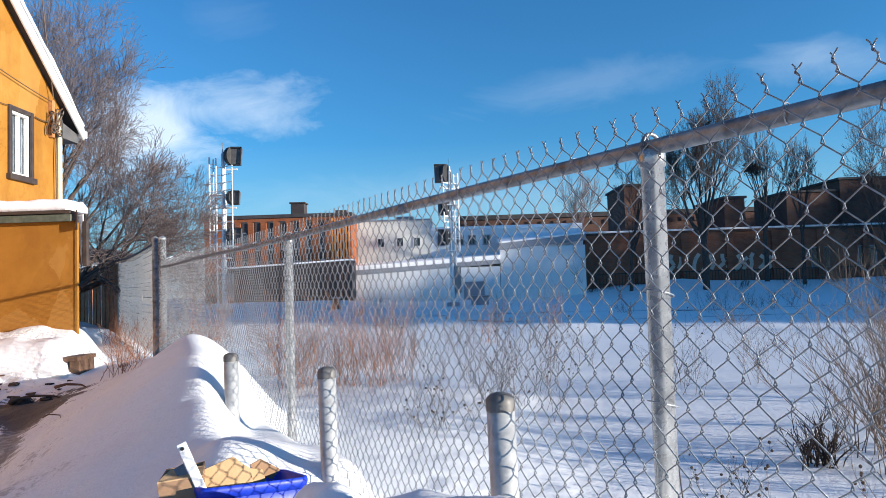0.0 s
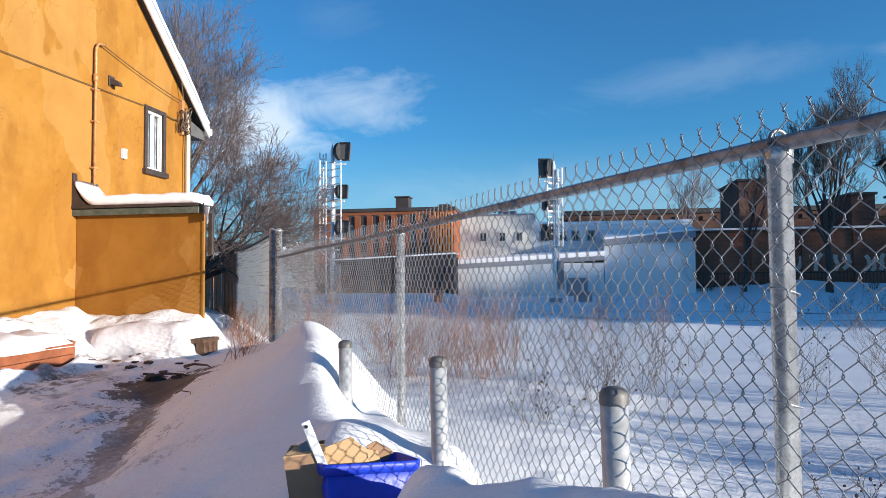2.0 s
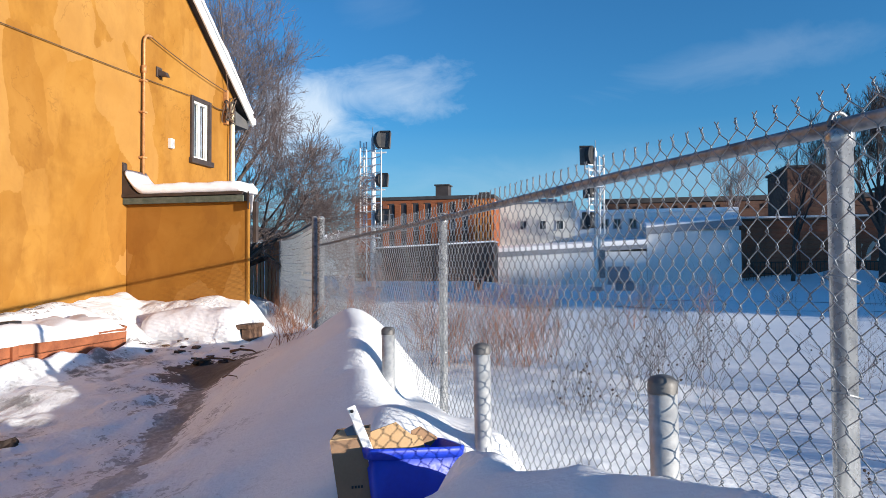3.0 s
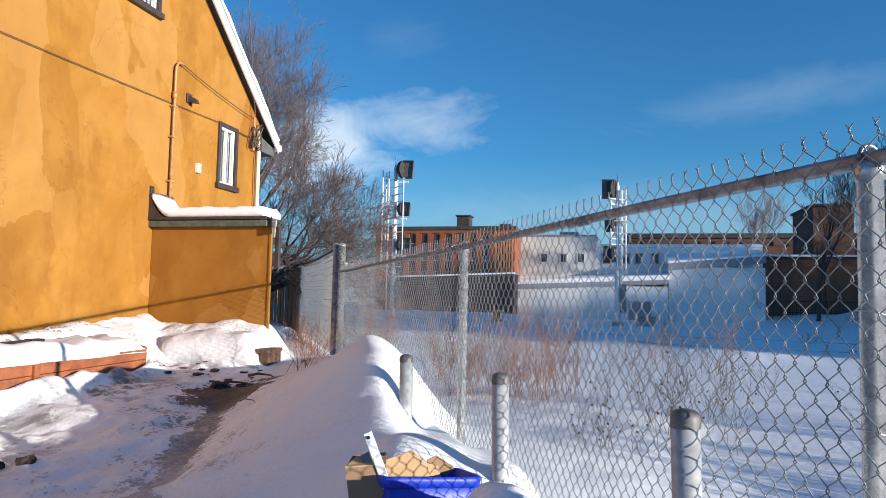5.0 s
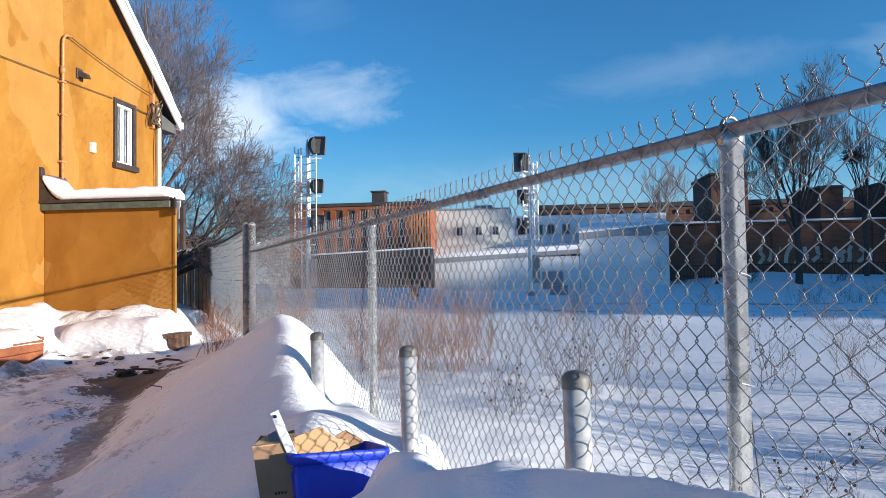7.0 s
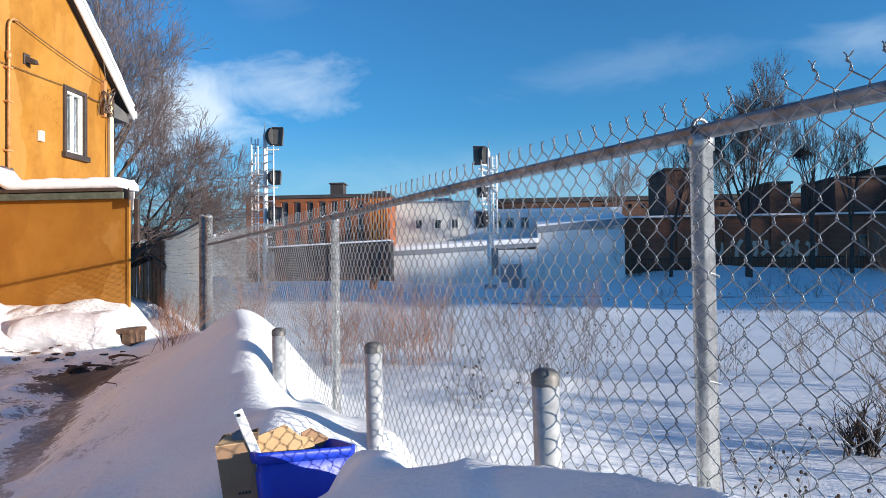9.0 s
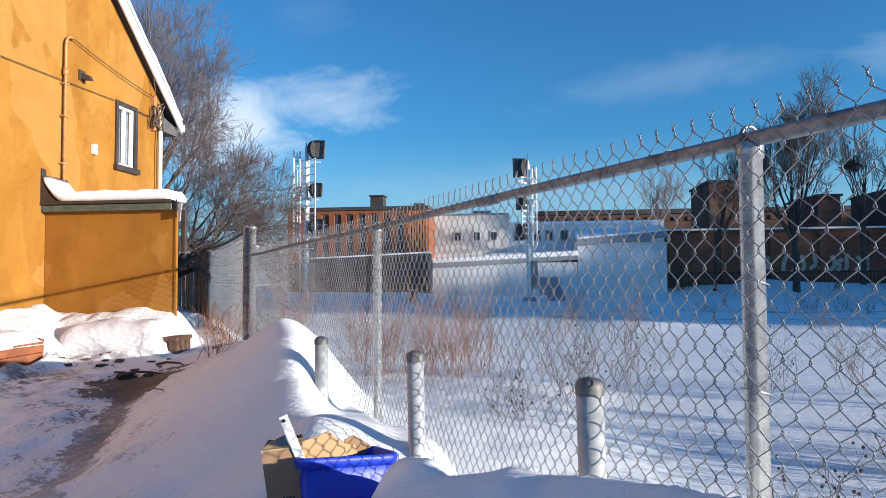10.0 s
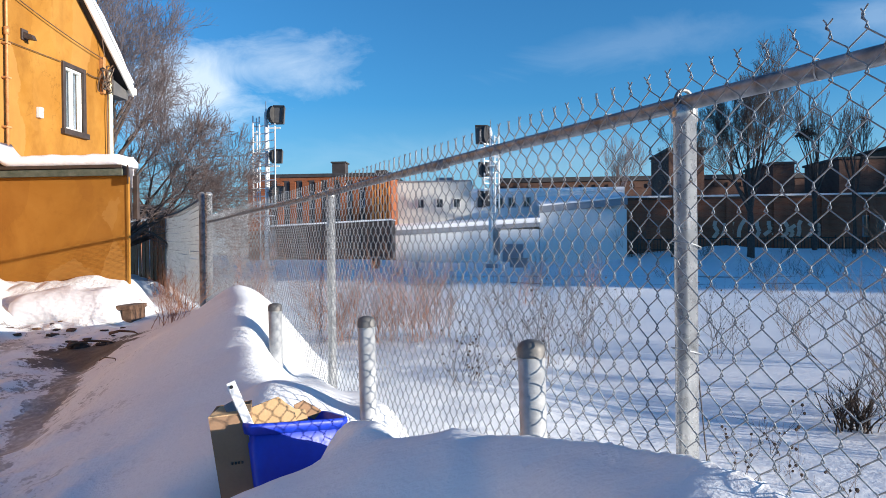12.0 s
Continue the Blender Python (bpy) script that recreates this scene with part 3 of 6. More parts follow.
def build_house():
    y_far, y_near, y_top = 11.27, 1.0, 6.15
    z_eave, slope = 4.47, 0.83
    z_top = z_eave + slope * (y_far - y_top)
    house = thing("house", (HX, 8, hz(-6.2, 8)), "orange stuccoed gabled house with snow on its roof", "house")
    w1, w2 = (9.99, 10.46, 3.16, 4.11), (7.30, 8.26, 5.30, 6.5)
    part("gable_wall", wall_with_holes([(y_near, -0.6), (y_far, -0.6), (y_far, z_eave), (y_top, z_top), (y_near, z_eave)], [w1, w2], HX, HX - 0.26), ORANGE, house, "weathered orange stucco wall with patches")
    part("rear_wall", MB().box(HX - 8, HX - 0.26, y_far - 0.26, y_far, -0.6, z_eave), ORANGE, house)
    part("front_wall", MB().box(HX - 8, HX - 0.26, y_near, y_near + 0.26, -0.6, z_eave), ORANGE, house)
    part("far_gable_wall", MB().prism([(y_near, -0.6), (y_far, -0.6), (y_far, z_eave), (y_top, z_top), (y_near, z_eave)], HX - 8.2, HX - 8.0, "x"), ORANGE, house)
    for w in (w1, w2):
        house_window(house, *w)
    over, out = 0.47, 0.12
    for side, ya in ((1, y_far), (-1, y_near)):
        ye = ya + side * over
        ze = z_eave - slope * over
        roof = part("roof", MB().prism([(y_top, z_top + 0.02), (ye, ze + 0.02), (ye, ze + 0.14), (y_top, z_top + 0.16)], HX - 8.4, HX + out, "x"), ROOF, house, "dark shingled roof slope")
        part("barge_board", MB().prism([(y_top, z_top - 0.07), (ye + side * 0.02, ze - 0.07), (ye + side * 0.02, ze + 0.13), (y_top, z_top + 0.13)], HX + out, HX + out + 0.035, "x"), WHITE_TRIM, roof, "white painted barge board", bevel=0.005)
        # dark grey puts the shadow under the eave into the soffit's colour
        part("soffit", MB().prism([(ya, ze - 0.13), (ye, ze - 0.13), (ye, ze + 0.01), (ya, ze + 0.12)], HX - 8.3, HX + out - 0.06, "x"), GREY_BACK, roof, "boxed soffit in shadow grey under the eave")
        part("gutter", MB().box(HX - 8.3, HX + out + 0.05, ye - 0.02 if side > 0 else ye - 0.09, ye + 0.09 if side > 0 else ye + 0.02, ze - 0.03, ze + 0.09), WHITE_TRIM, roof, bevel=0.01)
        # uneven layer of snow
        top, bot, k = [], [], 24
        for i in range(k + 1):
            f = i / k
            y, z = y_top + (ye - y_top) * f, z_top + (ze - z_top) * f + 0.165
            bot.append((y, z))
            top.append((y, z + (0.05 + 0.03 * math.sin(9 * f + side) + 0.022 * math.sin(31 * f) + 0.012 * math.sin(77 * f)) * (1 if i < k else 0.4)))
        part("roof_snow", MB().prism(bot + top[::-1], HX - 8.3, HX + out + 0.05, "x"), SNOW, roof, "layer of white snow", smooth=False)
    part("corner_board", MB().box(HX - 0.08, HX + 0.03, y_far - 0.10, y_far + 0.03, -0.4, z_eave - 0.35), CREAM_TRIM, house, "cream corner board", bevel=0.005)

    # conduit, cables, vent and meter on the gable wall
    pipe = [(HX + 0.05, 8.69, 2.5), (HX + 0.05, 8.69, 4.6)] + [(HX + 0.05, 8.69 + 0.1 * (1 - math.cos(a)), 4.6 + 0.14 * math.sin(a)) for a in (0.4, 0.8, 1.2, 1.5)] + [(HX + 0.05, 8.86, 4.745)]
    conduit = part("conduit", MB().tube(pipe, 0.019, 10), COPPER, house, "rusty upright conduit with a bent top", smooth=True)
    part("coupling", MB().tube([(HX + 0.05, 8.69, 4.18), (HX + 0.05, 8.69, 4.28)], 0.034, 10), COPPER, conduit, smooth=True)
    for z in (2.95, 3.6, 4.05):
        part("strap", MB().box(HX, HX + 0.08, 8.64, 8.74, z, z + 0.025), COPPER, conduit, bevel=0.004)

    def sag(a, b, drop, n=14):
        a, b = Vector(a), Vector(b)
        return [a.lerp(b, i / n) - Vector((0, 0, drop * 4 * (i / n) * (1 - i / n))) for i in range(n + 1)]

    part("cable", MB().tube(sag((HX + 0.05, 8.86, 4.74), (HX + 0.07, 10.93, 4.46), 0.03), 0.0075, 6), RUBBER, house, "black service cable")
    part("cable", MB().tube(sag((HX + 0.03, 2.0, 4.02), (HX + 0.03, 9.9, 4.14), 0.03), 0.006, 6), RUBBER, house, "thin cable along the wall")
    part("cable", MB().tube(sag((HX + 0.03, 10.55, 4.13), (HX + 0.05, 10.95, 4.14), 0.02), 0.009, 6), RUBBER, house)
    part("cable", MB().tube([(HX + 0.09, 10.95, 4.5), (HX + 0.12, 10.78, 5.0), (HX + 0.15, 10.58, 5.75), (HX + 0.4, 9.6, 8.6)], 0.009, 6), RUBBER, house, "service drop rising from the wall")
    part("cable", MB().tube([(HX + 0.06, 11.12, 4.3), (HX + 0.05, 11.08, 3.6), (HX + 0.05, 11.10, 2.6)], 0.012, 6), RUBBER, house)
    part("downpipe", MB().tube([(HX + 0.05, 11.17, 4.3), (HX + 0.05, 11.17, 2.5)], 0.03, 8), CREAM_TRIM, house, smooth=True)
    rng = random.Random(4)
    for i in range(16):
        cy, cz, r = 10.98 + rng.uniform(-0.08, 0.16), 4.16 + rng.uniform(-0.20, 0.16), rng.uniform(0.04, 0.13)
        lean = rng.uniform(-0.5, 0.5)
        part("cable_loop", MB().tube([(HX + 0.08 + 0.04 * math.sin(a + i), cy + 0.6 * r * math.cos(a) + lean * r * math.sin(a), cz + r * (1.1 + 0.5 * math.sin(i * 1.7)) * math.sin(a + 0.3 * i)) for a in [j * math.pi / 7 for j in range(10 + i % 5)]], 0.011, 5), RUBBER if i % 3 else BLACK, house, "loop of tangled black cable")
    part("insulator_bracket", MB().box(HX, HX + 0.07, 10.95, 11.02, 3.9, 4.5), COPPER, house, bevel=0.004)
    vent = part("vent", MB().box(HX, HX + 0.025, 9.03, 9.16, 4.22, 4.37), BROWN_TRIM, house, "dark wall vent with a hood", bevel=0.006)
    part("hood", MB().hexa([(HX + 0.025, 9.05, 4.24), (HX + 0.16, 9.07, 4.22), (HX + 0.16, 9.15, 4.22), (HX + 0.025, 9.15, 4.24), (HX + 0.025, 9.05, 4.33), (HX + 0.13, 9.07, 4.29), (HX + 0.13, 9.15, 4.29), (HX + 0.025, 9.15, 4.33)]), BROWN_TRIM, vent)
    meter = part("junction_box", MB().box(HX, HX + 0.06, 9.34, 9.43, 3.21, 3.36), WHITE_TRIM, house, "small white junction box", bevel=0.008)
    part("cover", MB().box(HX + 0.06, HX + 0.07, 9.36, 9.41, 3.24, 3.33), GALV, meter, bevel=0.003)

    # lean-to
    ax, ay, az = -4.47, 8.4, 2.27
    bx, by = -5.98, 11.25                      # its side slants to stay edge-on to the camera, near parallel to the fence

    def plan(x0, x1, xb, y0, z0, z1):
        """A slab with its front edge across x and its side slanted edge-on to the camera."""
        return MB().hexa([(x0, y0, z0), (x1, y0, z0), (xb, by, z0), (x0, by, z0), (x0, y0, z1), (x1, y0, z1), (xb, by, z1), (x0, by, z1)])

    annex = part("annex", plan(HX, ax, bx, ay, -0.4, az), ANNEX, house, "orange stuccoed lean-to", bevel=0.008)
    part("roof_deck", plan(HX, ax + 0.03, bx + 0.03, ay - 0.05, az, az + 0.10), ROOF, annex)
    part("fascia", MB().box(HX, ax - 0.03, ay - 0.085, ay - 0.05, az - 0.01, az + 0.075), GREEN_TRIM, annex, "weathered green fascia board", bevel=0.005)
    part("drip_edge", MB().box(HX, ax - 0.025, ay - 0.11, ay - 0.085, az + 0.085, az + 0.125), BROWN_TRIM, annex, "dark metal drip edge", bevel=0.004)
    part("side_fascia", MB().hexa([(ax + 0.03, ay - 0.08, az - 0.10), (ax + 0.05, ay - 0.08, az - 0.10), (bx + 0.05, by, az - 0.45), (bx + 0.03, by, az - 0.45), (ax + 0.03, ay - 0.08, az + 0.12), (ax + 0.05, ay - 0.08, az + 0.12), (bx + 0.05, by, az + 0.02), (bx + 0.03, by, az + 0.02)]), BROWN_TRIM, annex)
    # stucco strip stands in for the thin sunlit edge of this corner
    part("corner_edge_strip", MB().box(ax - 0.02, ax + 0.010, ay - 0.010, ay + 0.03, 0.3, az - 0.02), ORANGE, annex, bevel=0.003)
    part("downpipe", MB().box(ax + 0.03, ax + 0.09, ay + 0.06, ay + 0.12, 1.72, az), BROWN_TRIM, annex, "dark downpipe", bevel=0.008)
    # upturned flashing at the wall
    prof = [(HX + 0.02 + 0.30 * (1 - math.cos(a)), az + 0.55 - 0.44 * math.sin(a)) for a in [i * math.pi / 16 for i in range(9)]]
    part("upturned_flashing", MB().prism([(HX, az + 0.57), (HX, az + 0.08)] + [(HX + 0.33, az + 0.08)] + prof[::-1], ay - 0.10, ay - 0.02), BROWN_TRIM, annex, "dark curved flashing at the wall")
    # snow on the lean-to
    k, top = 40, []
    for i in range(k + 1):
        f = i / k
        x = HX + 0.05 + (ax - 0.05 - HX - 0.05) * f
        z = az + 0.27 + 0.006 * math.sin(17 * f) + 0.004 * math.sin(41 * f + 1)
        z += 0.20 * max(0.0, 1 - f / 0.14) ** 2
        if f > 0.94:
            z -= 0.07 * ((f - 0.94) / 0.06) ** 2.5
        top.append((x, z))
    slab = MB()
    for x, z in top:
        zb = az + 0.125 + 0.26 * max(0.0, 1 - (x - HX - 0.05) / 0.26) ** 1.6
        t = max(0.02, z - zb)
        slab.v += [(x, ay - 0.10, zb), (x, ay - 0.115, zb + 0.4 * t), (x, ay - 0.10, zb + 0.75 * t), (x, ay - 0.05, zb + 0.95 * t), (x, ay + 0.03, zb + t), (x, ay + 0.36, zb + t), (x, ay + 0.36, zb)]
    for i in range(k):
        for j in range(7):
            a, b = 7 * i + j, 7 * i + (j + 1) % 7
            slab.f.append((a, b, b + 7, a + 7))
    slab.f += [tuple(range(7)), tuple(7 * k + j for j in reversed(range(7)))]
    part("roof_snow", slab, SNOW, annex, "thick slab of white snow", smooth=True)
    part("roof_snow", plan(HX, ax - 0.10, bx + 0.08, ay + 0.35, az + 0.10, az + 0.28), SNOW, annex, bevel=0.02)


build_house()


# ---------- chain-link fence ----------
RAIL_Z = 1.665
CELL_W, CELL_H = 0.068, 0.077
V_START, V_END = -2.2, 9.55


def rail_z(v):
    return RAIL_Z + 0.008 * v


def build_fence():
    fence = thing("chain_link_fence", fence_at(0), "galvanised chain-link fence with a top rail and twisted barbs", "fence")
    for v, r, top in ((0.0, 0.0265, 0.0), (3.14, 0.0275, 0.0), (-3.1, 0.0265, 0.0)):
        p = fence_at(v, -0.038)
        post = part("post", MB().lathe((p.x, p.y, 0), [(r, -0.5), (r, rail_z(v) + top - 0.045), (r + 0.004, rail_z(v) + top - 0.044), (r + 0.004, rail_z(v) + top - 0.01), (r * 0.6, rail_z(v) + top), (0.002, rail_z(v) + top)], 24), GALV_POST, fence, "galvanised steel post", smooth=True)
        ring = [fence_at(v, -0.038 + 0.028 * math.cos(a), rail_z(v) + 0.032 * math.sin(a)) for a in [i * math.pi / 8 for i in range(17)]]
        part("loop_cap", MB().tube(ring, 0.005, 6), GALV_DULL, post, "loop cap round the rail", smooth=True)
    p = fence_at(9.68, -0.03)
    part("end_post", MB().lathe((p.x, p.y, 0), [(0.055, -0.3), (0.055, 2.13), (0.06, 2.13), (0.058, 2.16), (0.03, 2.185), (0.002, 2.19)], 24), GALV_POST, fence, "thick galvanised end post", smooth=True)
    rail = [fence_at(v, -0.036, rail_z(v) + 0.004 * math.sin(1.3 * v)) for v in np.linspace(-3.2, 9.66, 40)]
    part("top_rail", MB().tube(rail, 0.0185, 14), GALV_DULL, fence, "galvanised top rail", smooth=True)
    for v in (1.42,):
        part("rail_sleeve", MB().tube([fence_at(v - 0.08, -0.036, rail_z(v)), fence_at(v + 0.08, -0.036, rail_z(v))], 0.021, 14), GALV_DULL, fence, smooth=True)
    # tie wires round posts and rail
    for v in (0.0, 3.14):
        for z in (0.55, 0.82, 1.08, 1.33):
            ring = [fence_at(v + 0.034 * math.cos(a), -0.038 + 0.036 * math.sin(a), z + 0.01 * math.sin(a)) for a in [i * math.pi / 6 for i in range(13)]]
            part("tie_wire", MB().tube(ring, 0.0017, 4), WIRE, fence)
    for v in np.arange(-1.6, 9.0, 0.62):
        ring = [fence_at(v + 0.012 * math.sin(a * 0.5), -0.034 + 0.022 * math.cos(a), rail_z(v) + 0.0205 * math.sin(a)) for a in [i * math.pi / 6 for i in range(13)]]
        part("tie_wire", MB().tube(ring, 0.0017, 4), WIRE, fence)
    # woven mesh: every wire a flattened zigzag that hooks into its neighbours
    rng = np.random.RandomState(7)
    half = CELL_W / 2
    n = int((V_END - V_START) / half)
    rows = 26
    verts, faces, base = [], [], 0
    r, sides = 0.0018, 4
    ang = np.arange(sides) * 2 * np.pi / sides + 0.4
    for i in range(n):
        v0 = V_START + i * half
        ztop = rail_z(v0) + 0.050
        pts = []
        for j in range(rows * 2 + 1):
            z = ztop - j * CELL_H / 2
            right = (i + j) % 2 == 0
            c = 0.5 + (0.53 if right else -0.53)
            hook = 0.006
            d = 0.0035 if right else -0.0035
            pts += [(c, z + hook, -d), (c, z - hook, d)]
        pts = np.array(pts)
        v = v0 + pts[:, 0] * half
        wav = 0.010 * np.sin(v * 1.9 + pts[:, 1] * 2.1) + 0.006 * np.sin(v * 5.3 - pts[:, 1] * 3.7)
        z = pts[:, 1] + 0.004 * np.sin(v * 2.7) + rng.uniform(-0.001, 0.001, len(pts))
        v = v + 0.008 * np.sin(z * 3.1 + v0 * 0.8) + rng.uniform(-0.0012, 0.0012, len(pts))
        s = pts[:, 2] + wav * smooth((ztop - z) / 0.3) + 0.0045
        # twisted barb over the rail
        if i % 2 == 0:
            tip = 0.5 + 0.5
        else:
            tip = 0.5 - 0.5
        first = v0 + tip * half
        up = rng.uniform(0.009, 0.016)
        lean = rng.uniform(-0.006, 0.006)
        sgn = 1 if i % 2 == 0 else -1
        bv, bs, bz = [], [], []
        for k in range(6, -1, -1):
            f = k / 6
            a = f * 9.0 + (0 if sgn > 0 else math.pi)
            spread = 0.0018 if k < 6 else 0.010
            bv.append(first + lean * f + spread * math.cos(a) if k < 6 else first + lean + sgn * 0.007)
            bs.append(0.0045 + 0.0018 * math.sin(a))
            bz.append(ztop + 0.010 + up * f + (0.005 if k == 6 else 0))
        v = np.concatenate([bv, v])
        s = np.concatenate([bs, s])
        z = np.concatenate([bz, z])
        s = s + bend(v)
        P = np.stack([F0[0] + FU[0] * v + FN[0] * s, F0[1] + FU[1] * v + FN[1] * s, z], 1)
        T = np.gradient(P, axis=0)
        T /= np.linalg.norm(T, axis=1)[:, None] + 1e-9
        ref = np.array([FN[0], FN[1], 0.0])
        A = np.cross(T, ref)
        A /= np.linalg.norm(A, axis=1)[:, None] + 1e-9
        B = np.cross(T, A)
        ring = P[:, None, :] + r * (np.cos(ang)[None, :, None] * A[:, None, :] + np.sin(ang)[None, :, None] * B[:, None, :])
        m = len(P)
        verts.append(ring.reshape(-1, 3))
        idx = (np.arange(m - 1)[:, None] * sides + np.arange(sides)[None, :])
        nxt = (np.arange(m - 1)[:, None] * sides + (np.arange(sides)[None, :] + 1) % sides)
        faces.append(np.stack([idx, nxt, nxt + sides, idx + sides], 2).reshape(-1, 4) + base)
        base += m * sides
    me = bpy.data.meshes.new("woven_mesh")
    at = np.array(spot(fence))
    me.from_pydata((np.concatenate(verts) - at).tolist(), [], np.concatenate(faces).tolist())
    for p in me.polygons:
        p.use_smooth = True
    me.materials.append(WIRE)
    ob = new("woven_mesh", me)
    ob.parent = fence
    tagged(ob, "woven diamond wire mesh", kind="stuff")


build_fence()


def build_slatted_fence():
    """A taller length with pale slats woven through it, then old boards."""
    a, b = fence_at(9.85), fence_at(18.8)
    slat = thing("slatted_fence", a, "tall chain-link fence woven with pale grey-green privacy slats", "fence")
    top = lambda f: 2.14 + 0.10 * f - 0.10 * math.sin(math.pi * f) * 0.5
    part("post", MB().lathe((a.x - 0.03, a.y - 0.05, 0), [(0.045, 0.2), (0.045, 2.17), (0.03, 2.19), (0.002, 2.2)], 16), GALV_DULL, slat, "grey steel post", smooth=True)
    part("post", MB().lathe((b.x, b.y, 0), [(0.045, 0.2), (0.045, 2.2), (0.002, 2.24)], 16), GALV_DULL, slat, smooth=True)
    part("top_rail", MB().tube([a.lerp(b, f) + Vector((0, 0, top(f))) for f in np.linspace(0, 1, 14)], 0.024, 8), DARK_METAL, slat, smooth=True)
    rng = random.Random(2)
    n = 26
    for i in range(n):
        z = 0.45 + i * (1.62 / n)
        mb = MB()
        pts = []
        for f in np.linspace(0.01, 0.99, 9):
            p = a.lerp(b, f)
            pts.append(p + Vector((FN[0], FN[1], 0)) * 0.012 * math.sin(40 * f + i * math.pi) + Vector((0, 0, z * (top(f) - 0.05) / 2.08 + rng.uniform(-0.006, 0.006))))
        for p, q in zip(pts, pts[1:]):
            mb.beam(p, q, 0.008, 0.056)
        part("slat", mb, SLAT, slat)
    wire = MB()
    for i in range(90):
        p = a.lerp(b, (i + 0.5) / 90) + Vector((FN[0], FN[1], 0)) * 0.02
        q = a.lerp(b, min(1, (i + 2.5) / 90)) + Vector((FN[0], FN[1], 0)) * 0.02
        wire.tube([p + Vector((0, 0, 0.4)), q + Vector((0, 0, 1.25)), p + Vector((0, 0, 2.1))], 0.002, 3, False)
    part("mesh", wire, WIRE, slat, kind="stuff")
    q = fence_at(12.05, 0.03, 1.28)
    part("reflector", MB().tube([q, q + Vector((FN[0], FN[1], 0)) * 0.015], 0.045, 14), WHITE_TRIM, slat, "small round white reflector")
    boards = thing("wooden_fence", b, "old dark wooden board fence with a bowed top", "fence")
    c = Vector((-13.4, 23.6, 0))
    k = 30
    for i in range(k):
        f = (i + 0.5) / k
        p = b.lerp(c, f) + Vector((0.10 * math.sin(2.2 * f), 0, 0))
        d = (c - b).normalized() * 0.135
        t = 2.22 - 0.05 * math.sin(math.pi * f * 0.9) + 0.02 * f + rng.uniform(-0.03, 0.03)
        o = Vector((0.016, 0.01, 0)) * (1 if i % 2 else -1)
        lean = Vector((rng.uniform(-0.03, 0.03), 0, 0))
        n2 = Vector((0.012, 0.008, 0))
        q = [p - d + o - n2, p + d + o - n2, p + d + o + n2, p - d + o + n2]
        part("board", MB().hexa([Vector((*u.xy, 0.2)) for u in q] + [Vector((*(u + lean).xy, t)) for u in q]), FENCE_WOOD, boards)


FENCE_WOOD = simple("old_brown_fence_board", (0.30, 0.115, 0.055), (0.48, 0.225, 0.125), 0.9, 0.0, 9.0, 0.5, 60.0, 0.006, 0.1)
SLAT = simple("pale_slat_plastic", (0.66, 0.665, 0.665), (0.80, 0.80, 0.80), 0.6, 0.0, 3.0)
tree = SLAT.node_tree
glow, blend = tree.nodes.new("ShaderNodeBsdfTranslucent"), tree.nodes.new("ShaderNodeMixShader")
glow.inputs[0].default_value, blend.inputs[0].default_value = (0.78, 0.78, 0.775, 1), 0.5
out_node = [n for n in tree.nodes if n.bl_idname == "ShaderNodeOutputMaterial"][0]
tree.links.new([n for n in tree.nodes if n.bl_idname == "ShaderNodeBsdfPrincipled"][0].outputs[0], blend.inputs[1])
tree.links.new(glow.outputs[0], blend.inputs[2])
tree.links.new(blend.outputs[0], out_node.inputs[0])
build_slatted_fence()


# ---------- bollards ----------
DARK_CAP = simple("dull_grey_cap", (0.09, 0.09, 0.095), (0.16, 0.155, 0.15), 0.6, 0.2, 12.0)

def build_bollard(x, y, top, r, lean):
    base = hz(x, y)
    b = thing("bollard", (x, y, base), "round galvanised steel bollard with a domed cap in the snow", "bollard", "bollards beside the fence")
    z0 = base
    part("pipe", MB().lathe((x, y, z0), [(r, -0.5), (r, top - z0 - 0.05), (r * 0.9, top - z0 - 0.05)], 28), GALV, b, smooth=True)
    part("cap", MB().lathe((x, y, z0), [(r * 1.03, top - z0 - 0.052), (r * 1.04, top - z0 - 0.028), (r * 0.98, top - z0 - 0.016), (r * 0.75, top - z0 - 0.006), (r * 0.4, top - z0 - 0.001), (0.001, top - z0)], 28), DARK_CAP, b, "dull domed cap", smooth=True)
    b.rotation_euler = (radians(lean[0]), radians(lean[1]), 0)
    return b


build_bollard(0.186, 2.07, 1.05, 0.041, (0, -1.0))
build_bollard(-0.53, 3.25, 1.005, 0.041, (0, -0.8))
build_bollard(-1.368, 4.49, 0.97, 0.045, (0, -0.6))


